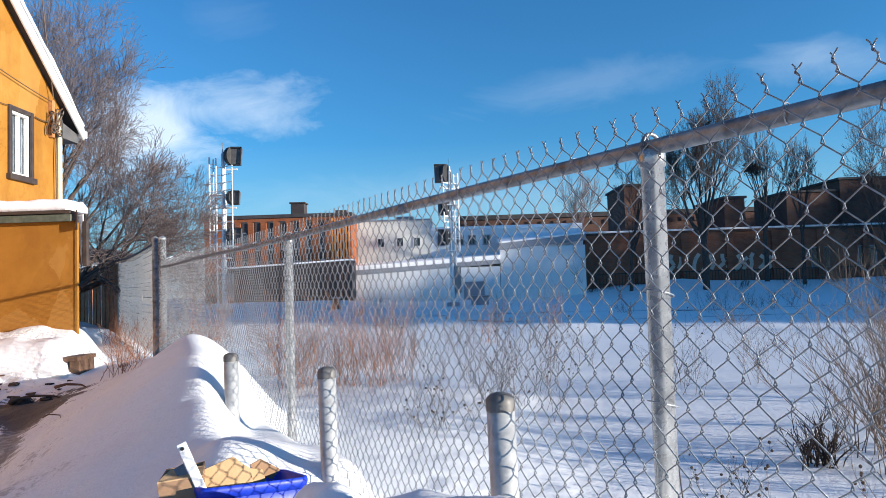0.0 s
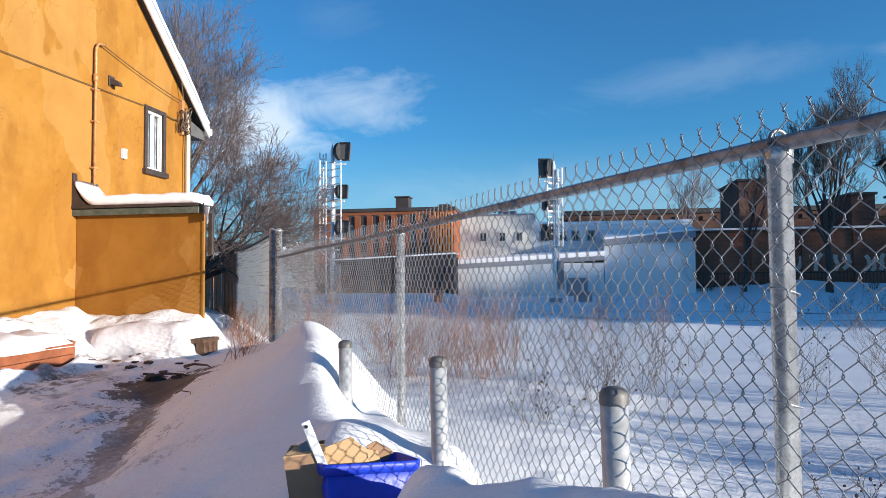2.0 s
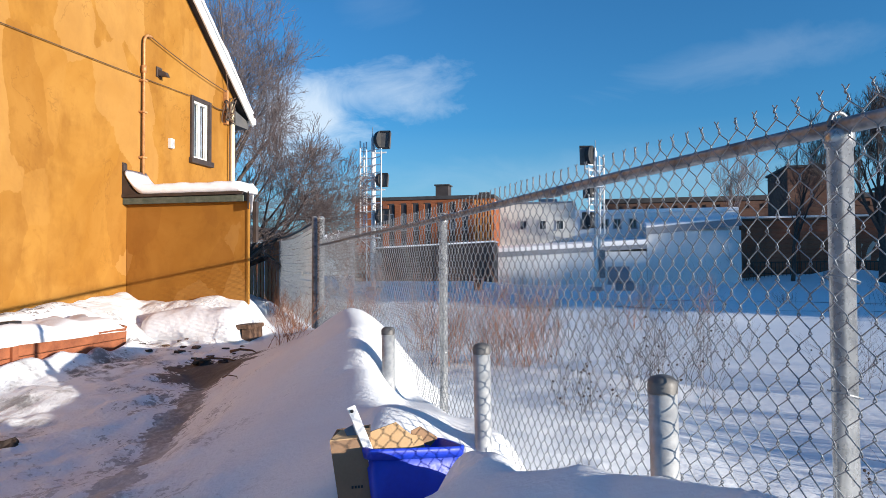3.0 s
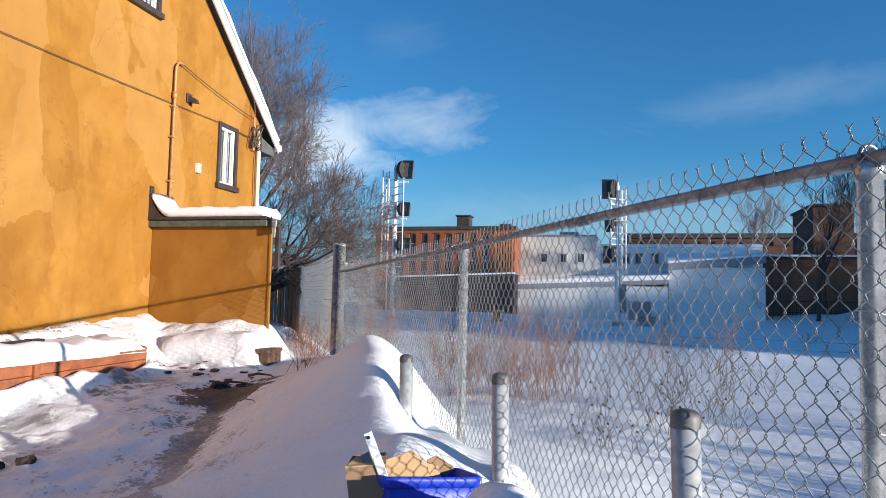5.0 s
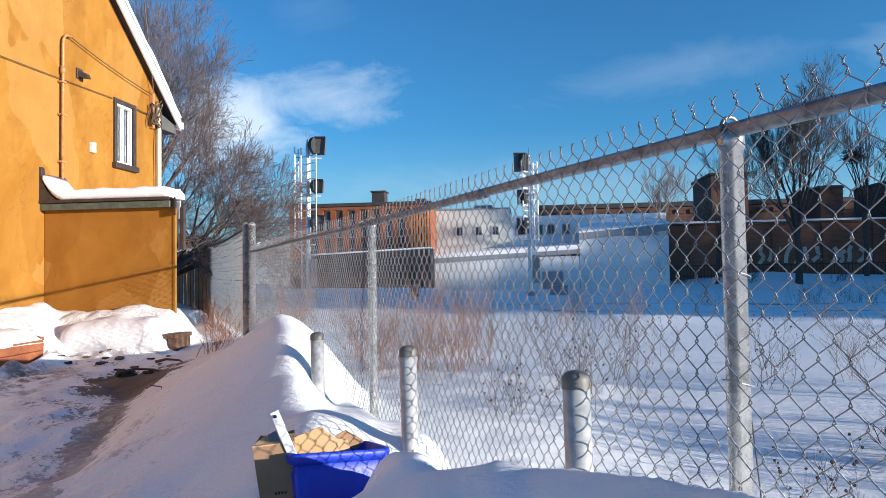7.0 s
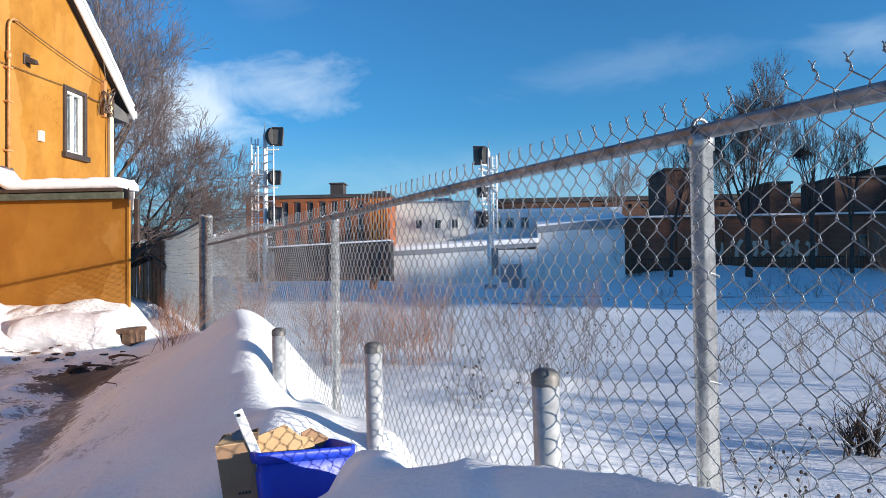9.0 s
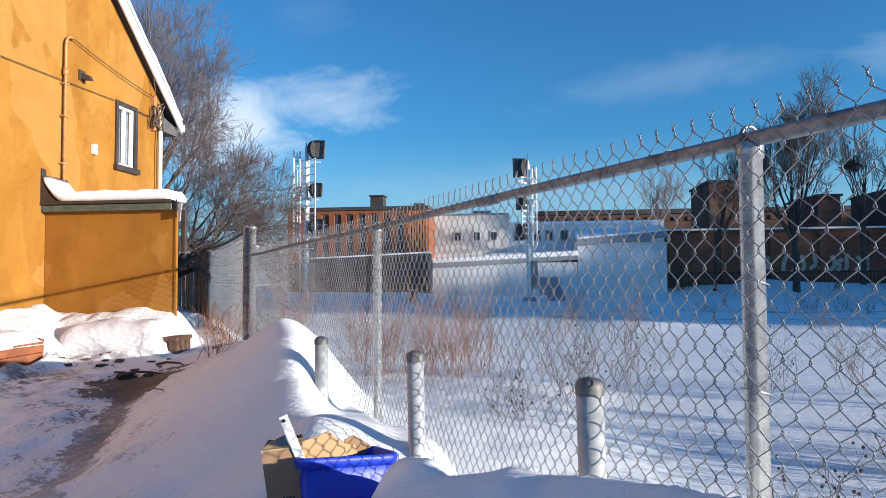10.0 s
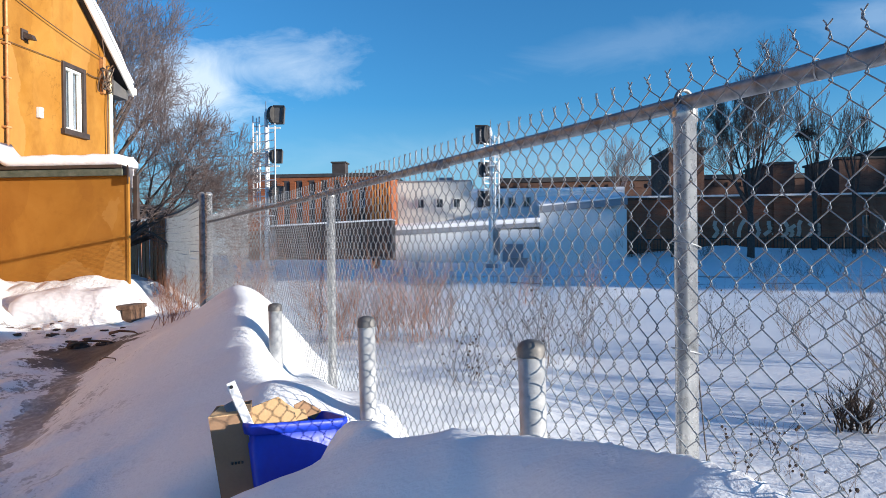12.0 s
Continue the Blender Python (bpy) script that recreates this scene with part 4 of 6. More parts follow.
# ---------- recycling bin, box and board in the snow ----------
def build_bin():
    """The bin leans back into the snow; its rim is a rounded quadrangle fitted to the camera's view, its body tapers
    downwards.
    """
    rim_c = [Vector((-0.875, 2.60, 0.645)), Vector((-0.545, 2.85, 0.612)), Vector((-0.695, 3.02, 0.602)), Vector((-0.985, 2.755, 0.622))]
    mid = sum(rim_c, Vector()) / 4
    down = Vector((0.02, -0.05, -0.42))
    b = thing("recycling_bin", mid + down, "blue plastic recycling bin half sunk in snow", "bin")

    def ring(grow, drop, n=5, r=0.16):
        """A rounded loop round the four corners, grown about the middle and moved down the body."""
        c = [mid + (q - mid) * (1 - 0.20 * drop) + (q - mid).normalized() * grow + down * drop for q in rim_c]
        out = []
        for i in range(4):
            q, before, after = c[i], c[i - 1], c[(i + 1) % 4]
            a, e = q.lerp(before, r), q.lerp(after, r)
            for j in range(n):
                f = j / (n - 1)
                out.append(a * (1 - f) ** 2 + q * 2 * f * (1 - f) + e * f * f)
        return out

    def shell(levels, close=True):
        mb = MB()
        k = len(levels[0])
        for lv in levels:
            mb.v += [tuple(q) for q in lv]
        for i in range(len(levels) - 1):
            for j in range(k):
                mb.f.append((i * k + j, i * k + (j + 1) % k, (i + 1) * k + (j + 1) % k, (i + 1) * k + j))
        if close:
            mb.f.append(tuple(range((len(levels) - 1) * k, len(levels) * k)))
        return mb

    part("body", shell([ring(0, 1.0), ring(0, 0.18), ring(-0.008, 0.16), ring(-0.008, 0.0), ring(-0.016, 0.0), ring(-0.012, 0.97)]), BLUE, b, smooth=True)
    part("rim", shell([ring(-0.006, 0.085), ring(0.010, 0.09), ring(0.013, 0.02), ring(0.009, -0.012), ring(-0.010, -0.012), ring(-0.012, 0.05)], False), BLUE, b, "rolled blue rim", smooth=True)
    # moulded round mark of three curved arrows on the long side
    f0, f1 = ring(0.003, 0.62)[0 * 5 + 4], ring(0.003, 0.62)[1 * 5]
    g0 = ring(0.003, 0.40)[4]
    ux, uz = (f1 - f0).normalized(), (g0 - f0).normalized()
    mark = f0.lerp(f1, 0.74)
    for i in range(3):
        a0 = radians(90 + 120 * i)
        pts = [mark + (ux * math.cos(a0 + u) + uz * math.sin(a0 + u)) * 0.030 for u in (0.0, 0.45, 0.9, 1.35, 1.7)]
        part("moulded_arrow", MB().tube(pts, 0.0022, 5), BLUE_MARK, b, "pale curved moulded mark")

    # tall flattened carton beside the bin: open at the top, its outer side turned from the light
    c = thing("cardboard_box", (-1.0, 2.72, 0.30), "open brown cardboard box leaning beside the blue bin", "box")
    lo = [Vector((-0.955, 2.56, 0.20)), Vector((-0.86, 2.60, 0.20)), Vector((-0.93, 2.78, 0.20)), Vector((-1.03, 2.74, 0.20))]
    hi = [Vector((-1.058, 2.630, 0.665)), Vector((-0.905, 2.680, 0.675)), Vector((-0.965, 2.87, 0.685)), Vector((-1.10, 2.82, 0.67))]
    for i in range(4):
        j = (i + 1) % 4
        inward = ((lo[i - 1] + lo[i - 2]) / 2 - (lo[i] + lo[j]) / 2).normalized() * 0.005
        part("side_panel", MB().hexa([lo[i], lo[j], lo[j] + inward, lo[i] + inward, hi[i], hi[j], hi[j] + inward, hi[i] + inward]), CARD_OUT, c)
    t = Vector((0.0, 0.0, 0.005))
    part("flap", MB().hexa([hi[0], hi[1], hi[1] + Vector((-0.03, 0.10, 0.01)), hi[0] + Vector((0.01, 0.10, 0.02)), hi[0] + t, hi[1] + t, hi[1] + Vector((-0.03, 0.10, 0.015)), hi[0] + Vector((0.01, 0.10, 0.025))]), CARD_LIT, c, "tan folded flap")
    marks = MB()
    for i in range(4):
        q = lo[0].lerp(hi[0], 0.62).lerp(lo[1].lerp(hi[1], 0.62), 0.42 + 0.09 * i) + Vector((0.002, -0.004, 0))
        marks.beam(q, q + (lo[1] - lo[0]).normalized() * 0.008, 0.002, 0.010)
    part("printed_bars", marks, BLACK, c)

    inner = thing("cardboard_sheet", (-0.85, 2.9, 0.50), "torn tan cardboard sheets sticking out of the bin", "cardboard")

    def sheet(pts, mat, words=""):
        """A flat torn piece: outline points on one plane, given thickness."""
        pts = [Vector(q) for q in pts]
        nrm = (pts[1] - pts[0]).cross(pts[2] - pts[0]).normalized() * 0.005
        k = len(pts)
        mb = MB()
        mb.v = [tuple(q) for q in pts] + [tuple(q + nrm) for q in pts]
        mb.f = [tuple(range(k)), tuple(reversed(range(k, 2 * k)))] + [(i, (i + 1) % k, k + (i + 1) % k, k + i) for i in range(k)]
        part("sheet", mb, mat, inner, words)

    sheet([(-0.98, 2.76, 0.50), (-0.76, 2.905, 0.49), (-0.79, 2.885, 0.650), (-0.815, 2.87, 0.672), (-0.845, 2.85, 0.705), (-0.975, 2.764, 0.662)], CARD_LIT)
    sheet([(-0.86, 2.87, 0.50), (-0.72, 2.96, 0.49), (-0.755, 2.94, 0.630), (-0.80, 2.91, 0.642), (-0.85, 2.876, 0.628)], CARD_LIT)
    sheet([(-0.80, 2.93, 0.50), (-0.68, 3.01, 0.49), (-0.70, 2.997, 0.615), (-0.765, 2.953, 0.668), (-0.80, 2.93, 0.652)], CARD_OUT, "brown torn corner")
    board = thing("broken_board", (-0.93, 2.70, 0.5), "white scuffed board standing in the blue bin", "board")
    part("board", MB().beam((-0.872, 2.665, 0.555), (-0.985, 2.675, 0.800), 0.036, 0.012, (0.35, -1, 0.1)), FOAM, board, bevel=0.003)
    part("hanging_hole", MB().tube([(-0.976, 2.667, 0.782), (-0.976, 2.661, 0.782)], 0.007, 10), BLACK, board, "dark hole near the tip")
    part("backing", MB().beam((-0.895, 2.69, 0.52), (-1.00, 2.70, 0.712), 0.050, 0.012, (0.35, -1, 0.1)), SLATE, board, "slate-grey backing strip", bevel=0.003)


SLATE = simple("slate_grey_strip", (0.10, 0.12, 0.16), (0.17, 0.20, 0.25), 0.6, 0.0, 12.0)
BLUE_MARK = simple("pale_blue_moulding", (0.02, 0.08, 0.55), (0.05, 0.14, 0.65), 0.4, 0.0, 6.0)
build_bin()


# ---------- things along the house ----------
def snow_cap(name, x0, x1, y0, y1, z, thick, parent, seed, edge_r=0.14):
    """A soft uneven snow pillow over a rectangle."""
    n, m = 22, 14
    mb = MB()
    gx, gy = np.linspace(0, 1, n), np.linspace(0, 1, m)
    for layer in (1, 0):
        for j in gy:
            for i in gx:
                x, y = x0 + (x1 - x0) * i, y0 + (y1 - y0) * j
                e = min(i, 1 - i) * (x1 - x0), min(j, 1 - j) * (y1 - y0)
                k = min(1.0, min(e) / edge_r)
                rise = thick * math.sqrt(max(0.0, 1 - (1 - k) ** 2)) + (0.05 * float(lattice(np.array(x * 4.0), np.array(y * 4.0), seed)) + 0.025 * float(lattice(np.array(x * 11.0), np.array(y * 11.0), seed + 3))) * k
                wob = 0.07 * float(lattice(np.array(x * 3.0 + 9), np.array(y * 3.0), seed + 1)) * (1 - k)
                mb.v.append((x + wob, y + wob, z + rise if layer else z))
    for layer in (0, 1):
        o = layer * n * m
        for j in range(m - 1):
            for i in range(n - 1):
                mb.f.append((o + j * n + i, o + j * n + i + 1, o + (j + 1) * n + i + 1, o + (j + 1) * n + i))
    edge = [i for i in range(n)] + [j * n + n - 1 for j in range(1, m)] + [(m - 1) * n + i for i in range(n - 2, -1, -1)] + [j * n for j in range(m - 2, 0, -1)]
    for a, b in zip(edge, edge[1:] + edge[:1]):
        mb.f.append((a, b, b + n * m, a + n * m))
    return part(name, mb, SNOW, parent, "pillow of white snow", smooth=True)


def build_yard():
    z = hz(-5.35, 6.2)
    planter = thing("timber_planter", (-5.5, 6.0, z), "reddish timber planter box buried under snow", "planter")
    for i in range(2):
        part("front_board", MB().beam((-5.52, 4.6, 0.50 + i * 0.12 - 0.06), (-5.30, 7.05, 0.58 + i * 0.12 - 0.06), 0.04, 0.115), RED_WOOD, planter, bevel=0.006)
    part("end_board", MB().beam((-5.30, 7.05, 0.60), (-5.95, 7.35, 0.66), 0.04, 0.24), RED_WOOD, planter, bevel=0.006)
    for y in (4.7, 5.55):
        part("stake", MB().box(-5.44, -5.38, y, y + 0.07, 0.30, 0.66), RED_WOOD, planter, bevel=0.006)
    snow_cap("snow_pillow", -5.98, -5.27, 4.3, 7.12, 0.66, 0.17, planter, 25)
    pile = thing("black_timber", (-5.62, 5.35, 0.72), "short dark timbers lying on the snowy planter", "timber")
    part("beam", MB().beam((-5.60, 4.7, 0.80), (-5.55, 5.60, 0.83), 0.10, 0.07), BLACK, pile, bevel=0.006)
    part("block", MB().box(-5.62, -5.52, 5.64, 5.80, 0.78, 0.87), BLACK, pile, bevel=0.006)
    snowy = thing("snowy_bench", (-4.75, 8.0, 0.5), "low dark wooden bench buried under a thick snow pillow", "bench")
    part("seat", MB().beam((-5.10, 7.98, 0.64), (-4.14, 8.0, 0.66), 0.42, 0.05), OLD_WOOD, snowy, bevel=0.006)
    part("leg", MB().box(-4.27, -4.16, 7.86, 8.2, 0.45, 0.635), OLD_WOOD, snowy, "dark end leg", bevel=0.006)
    part("leg", MB().box(-5.05, -4.95, 7.82, 8.2, 0.45, 0.635), OLD_WOOD, snowy, bevel=0.006)
    snow_cap("snow_pillow", -5.60, -4.24, 7.64, 8.38, 0.50, 0.38, snowy, 21, 0.32)
    rng = random.Random(11)
    for i in range(18):
        x, y = rng.uniform(-5.3, -3.9), rng.uniform(6.7, 7.6)
        s = rng.uniform(0.02, 0.04)
        zz = hz(x, y)
        mb = MB()
        mb.hexa([(x + s * a * rng.uniform(0.6, 1.3), y + s * b * rng.uniform(0.6, 1.3), zz + c * s * rng.uniform(0.6, 1.0) - 0.01) for c in (0, 1) for a, b in ((-1, -1), (1, -1), (1, 1), (-1, 1))])
        single("ice_clod", mb, SEED if i % 3 else OLD_WOOD, (x, y, zz), "dirty frozen clod on the snow", "clod", "frozen clods beside the lane", bevel=0.006)
    for i, (x, y, r) in enumerate(((-4.05, 4.15, 0.07), (-4.2, 4.05, 0.05), (-1.72, 2.20, 0.05), (-1.85, 2.12, 0.03), (-4.05, 6.62, 0.09), (-3.85, 6.70, 0.06))):
        zz = hz(x, y)
        crust = MB().lathe((x, y, zz), [(r * f, r * 0.7 * h) for f, h in ((1.1, -0.3), (1.0, 0.1), (0.8, 0.5), (0.4, 0.75), (0.02, 0.8))], 9)
        crust.v = [(a + rng.uniform(-0.25, 0.25) * r, b + rng.uniform(-0.25, 0.25) * r, c + rng.uniform(-0.2, 0.2) * r) for a, b, c in crust.v]
        snowy_one = i in (2, 3)
        single("snow_clod" if snowy_one else "ice_clod", crust, SNOW if snowy_one else SEED, (x, y, zz), "small lump of clean snow on the lane" if snowy_one else "dirty frozen clod on the snow", "clod", "frozen clods beside the lane")
    for i, (x, y, ln, a) in enumerate(((-3.95, 6.75, 0.42, 0.1), (-3.75, 6.95, 0.36, -0.2), (-4.1, 6.6, 0.25, 1.9), (-4.0, 6.55, 0.2, 0.9), (-3.05, 5.4, 0.2, -0.4))):
        d = Vector((math.cos(a), math.sin(a), 0)) * ln / 2
        zz = hz(x, y) + 0.03
        p = Vector((x, y, zz))
        single("fallen_branch", MB().tube([p - d, p - d * 0.3 + Vector((0, 0, 0.03)), p + d * 0.4 + Vector((0.02, 0.03, 0.02)), p + d], [0.02, 0.014, 0.01, 0.004] if i < 4 else [0.006, 0.005, 0.004, 0.002], 6), OLD_WOOD, (x, y, zz), "dark broken branch lying on the trodden snow", "branch", "fallen branches", smooth=True)


build_yard()


# ---------- railway signals ----------
def build_mast(x, y, top, ladder, head_side, heads, arm):
    z0 = hz(x, y)
    m = thing("railway_signal", (x, y, z0), "white railway signal mast with black hooded lights and a ladder", "signal", "railway signals")
    part("mast", MB().lathe((x, y, z0), [(0.13, -0.3), (0.13, 2.5), (0.085, 2.55), (0.085, top - z0 - 0.2), (0.05, top - z0 - 0.15), (0.03, top - z0)], 14), WHITE_METAL, m, "white steel pole", smooth=True)
    part("base", MB().box(x - 0.3, x + 0.3, y - 0.3, y + 0.3, z0 - 0.2, z0 + 0.18), GREY_BAND, m, "grey concrete base", bevel=0.03)
    part("finial", MB().tube([(x, y, top - 0.05), (x, y, top + 0.35)], 0.018, 6), GALV_DULL, m)
    part("equipment_box", MB().box(x + 0.12, x + 0.4, y - 0.15, y + 0.15, z0 + 0.6, z0 + 1.9), GALV_DULL, m, "grey equipment box", bevel=0.015)
    side = ladder
    lad = part("ladder", MB().tube([(x + side * 0.62, y - 0.1, z0 + 2.6), (x + side * 0.62, y - 0.1, top - 0.35)], 0.042, 6).tube([(x + side * 0.30, y - 0.1, z0 + 0.4), (x + side * 0.30, y - 0.1, top - 0.4)], 0.038, 6), WHITE_METAL, m, "white ladder rails")
    z = z0 + 2.8
    while z < top - 0.4:
        part("rung", MB().tube([(x + side * 0.62, y - 0.1, z), (x + side * 0.30, y - 0.1, z)], 0.028, 5), WHITE_METAL, lad)
        z += 0.48
    cage = part("guard", MB().tube([(x + side * 0.62, y + 0.45, z0 + 3.0), (x + side * 0.62, y + 0.45, top - 0.35)], 0.034, 5).tube([(x + side * 0.05, y + 0.5, z0 + 3.0), (x + side * 0.05, y + 0.5, top - 0.5)], 0.034, 5)
                .tube([(x - side * 0.52, y - 0.3, z0 + 3.0), (x - side * 0.52, y - 0.3, top - 0.9)], 0.034, 5), WHITE_METAL, m, "white safety guard bars")
    for k in range(11):
        zz = z0 + 3.2 + k * (top - z0 - 4.0) / 10
        part("hoop", MB().beam((x + side * 0.64, y + 0.45, zz), (x - side * 0.54, y - 0.3, zz), 0.04, 0.05).beam((x + side * 0.64, y - 0.12, zz), (x + side * 0.64, y + 0.47, zz), 0.04, 0.05), WHITE_METAL, cage)
    for zz in (z0 + 2.6, z0 + (top - z0) * 0.72):
        deck = part("platform", MB().box(x + side * 0.7 if side < 0 else x - 0.3, x + 0.3 if side < 0 else x + side * 0.7, y - 0.2, y + 0.3, zz, zz + 0.04), WHITE_METAL, m, "white grating platform", bevel=0.01)
        part("brace", MB().beam((x, y, zz - 0.6), (x + side * 0.6, y - 0.2, zz), 0.04, 0.04), WHITE_METAL, deck)
    for zc, h in heads:
        wd = h * 0.58
        cx = x + head_side * (arm + wd / 2)
        bracket = part("bracket", MB().beam((x, y, zc - h * 0.62), (cx, y, zc - h * 0.62), 0.07, 0.07).beam((cx - head_side * wd * 0.3, y, zc - h * 0.62), (cx - head_side * wd * 0.3, y, zc - h * 0.3), 0.06, 0.06), WHITE_METAL, m, "white bracket arm")
        a, b = h / 2, h / 2 * 0.86
        back = part("signal_head", MB().hexa([(cx - wd * 0.42, y - 0.22, zc - b), (cx + wd * 0.38, y - 0.22, zc - b), (cx + wd * 0.34, y + 0.12, zc - b), (cx - wd * 0.38, y + 0.12, zc - b),
                                              (cx - wd * 0.45, y - 0.22, zc + a * 0.9), (cx + wd * 0.5, y - 0.22, zc + a * 0.86), (cx + wd * 0.45, y + 0.12, zc + a * 0.86), (cx - wd * 0.42, y + 0.12, zc + a * 0.9)]), GREY_BACK, m, "dark grey signal casing", bevel=0.025)
        ex = cx - head_side * wd * 0.46
        part("background_plate", MB().tube([(ex - 0.09, y - 0.02, zc + 0.03), (ex + 0.09, y - 0.10, zc + 0.03)], h * 0.47, 20), BLACK, back, "round black backing plate seen edge-on")
        part("frame", MB().beam((cx - wd * 0.45, y - 0.25, zc + a * 0.9), (cx + wd * 0.52, y - 0.25, zc + a * 0.86), 0.06, 0.07).beam((cx - wd * 0.42, y - 0.25, zc - b), (cx + wd * 0.4, y - 0.25, zc - b), 0.06, 0.07)
             .beam((cx + wd * 0.5, y - 0.25, zc + a * 0.88), (cx + wd * 0.38, y - 0.25, zc - b), 0.06, 0.06, (0, 1, 0)), BLACK, back, "black hood edge")
    return m


build_mast(-10.72, 33.0, 8.1, -1, 1, ((7.74, 0.95), (5.75, 0.72), (3.95, 0.80)), 0.42)
build_mast(0.12, 33.0, 6.95, 0.6, -1, ((6.58, 0.95), (4.93, 0.72), (3.55, 0.80)), 0.20)


def build_rail(x0, y0, x1, y1):
    pts = [Vector((x0, y0, 0)).lerp(Vector((x1, y1, 0)), i / 60) for i in range(61)]
    pts = [Vector((p.x, p.y, hz(p.x, p.y) - 0.02)) for p in pts]
    single("railway_rail", MB().tube(pts, 0.035, 6), STEEL_RAIL, pts[30], "rusty steel rail just clear of the snow", "rail", "rails of the railway line")


build_rail(-45, 26.5, 60, 18.0)
build_rail(-45, 29.5, 60, 21.0)

for x, y, sx, sz, mat, words in ((1.5, 36.0, 0.45, 0.45, GREY_BAND, "grey trackside equipment cabinet in the snow"), (-5.6, 34.0, 0.18, 0.5, BLACK, "small dark trackside post in the snow")):
    z = hz(x, y)
    box = thing("trackside_cabinet", (x, y, z), words, "cabinet", "trackside cabinets")
    part("body", MB().box(x - sx, x + sx, y - 0.25, y + 0.25, z - 0.2, z + sz), mat, box, bevel=0.03)
    part("lid", MB().box(x - sx - 0.04, x + sx + 0.04, y - 0.3, y + 0.3, z + sz, z + sz + 0.06), GALV_DULL, box, bevel=0.015)


# ---------- buildings beyond the line ----------
def far_window(parent, x0, x1, z0, z1, y, frame_mat, bars=1):
    win = part("window", MB().box(x0, x0 + 0.06, y - 0.05, y, z0, z1).box(x1 - 0.06, x1, y - 0.05, y, z0, z1).box(x0, x1, y - 0.05, y, z1 - 0.06, z1).box(x0 - 0.03, x1 + 0.03, y - 0.09, y, z0 - 0.05, z0 + 0.03), frame_mat, parent)
    n = bars + 1
    for i in range(n):
        a, b = x0 + 0.06 + (x1 - x0 - 0.12) * i / n, x0 + 0.06 + (x1 - x0 - 0.12) * (i + 1) / n
        part("pane", MB().box(a + 0.02, b - 0.02, y - 0.025, y - 0.005, z0 + 0.03, z1 - 0.06), DARK_GLASS, win)


def roof_snow(parent, x0, x1, y0, y1, z, t=0.18):
    part("roof_snow", MB().box(x0, x1, y0, y1, z, z + t), SNOW, parent, "layer of snow", bevel=0.06)


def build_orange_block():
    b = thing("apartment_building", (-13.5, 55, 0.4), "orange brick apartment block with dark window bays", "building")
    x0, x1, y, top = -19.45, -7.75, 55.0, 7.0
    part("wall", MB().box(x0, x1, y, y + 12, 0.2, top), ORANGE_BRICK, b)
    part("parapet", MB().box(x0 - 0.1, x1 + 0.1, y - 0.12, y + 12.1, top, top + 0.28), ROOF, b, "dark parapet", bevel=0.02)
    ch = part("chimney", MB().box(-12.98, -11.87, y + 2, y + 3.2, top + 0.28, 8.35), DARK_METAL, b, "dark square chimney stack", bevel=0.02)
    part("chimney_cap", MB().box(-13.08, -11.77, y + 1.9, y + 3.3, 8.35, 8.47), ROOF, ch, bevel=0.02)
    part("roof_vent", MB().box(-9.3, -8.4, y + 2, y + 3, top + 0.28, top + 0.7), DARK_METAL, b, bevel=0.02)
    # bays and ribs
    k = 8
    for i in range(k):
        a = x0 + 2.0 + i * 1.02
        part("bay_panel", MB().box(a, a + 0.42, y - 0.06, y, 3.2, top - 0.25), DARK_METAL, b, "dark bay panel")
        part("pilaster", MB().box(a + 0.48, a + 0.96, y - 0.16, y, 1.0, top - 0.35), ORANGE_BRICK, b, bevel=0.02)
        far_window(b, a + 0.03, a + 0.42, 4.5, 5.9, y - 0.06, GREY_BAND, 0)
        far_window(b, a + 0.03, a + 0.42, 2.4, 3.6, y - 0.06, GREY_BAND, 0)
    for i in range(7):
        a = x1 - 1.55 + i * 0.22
        part("rib", MB().box(a, a + 0.11, y - 0.14, y, 3.4, top - 0.15), ORANGE_RIB_LIT, b, "orange cladding rib in a sunlit tone")
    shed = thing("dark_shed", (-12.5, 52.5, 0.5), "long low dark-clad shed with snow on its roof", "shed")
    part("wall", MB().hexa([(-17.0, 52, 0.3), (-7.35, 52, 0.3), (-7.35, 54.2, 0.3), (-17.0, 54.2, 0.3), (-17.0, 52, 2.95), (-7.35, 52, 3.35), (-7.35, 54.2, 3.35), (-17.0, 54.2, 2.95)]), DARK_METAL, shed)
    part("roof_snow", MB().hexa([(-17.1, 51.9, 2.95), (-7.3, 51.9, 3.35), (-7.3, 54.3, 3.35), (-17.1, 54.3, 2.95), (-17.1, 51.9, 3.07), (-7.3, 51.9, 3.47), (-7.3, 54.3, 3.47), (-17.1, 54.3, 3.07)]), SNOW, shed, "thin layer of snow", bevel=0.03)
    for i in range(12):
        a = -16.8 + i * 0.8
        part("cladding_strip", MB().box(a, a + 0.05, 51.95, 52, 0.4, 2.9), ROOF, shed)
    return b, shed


# brighter orange carries the sunlight on the block's ribbed end
ORANGE_RIB_LIT = simple("sunlit_orange_cladding", (0.60, 0.21, 0.05), (0.72, 0.28, 0.08), 0.7, 0.0, 2.0)


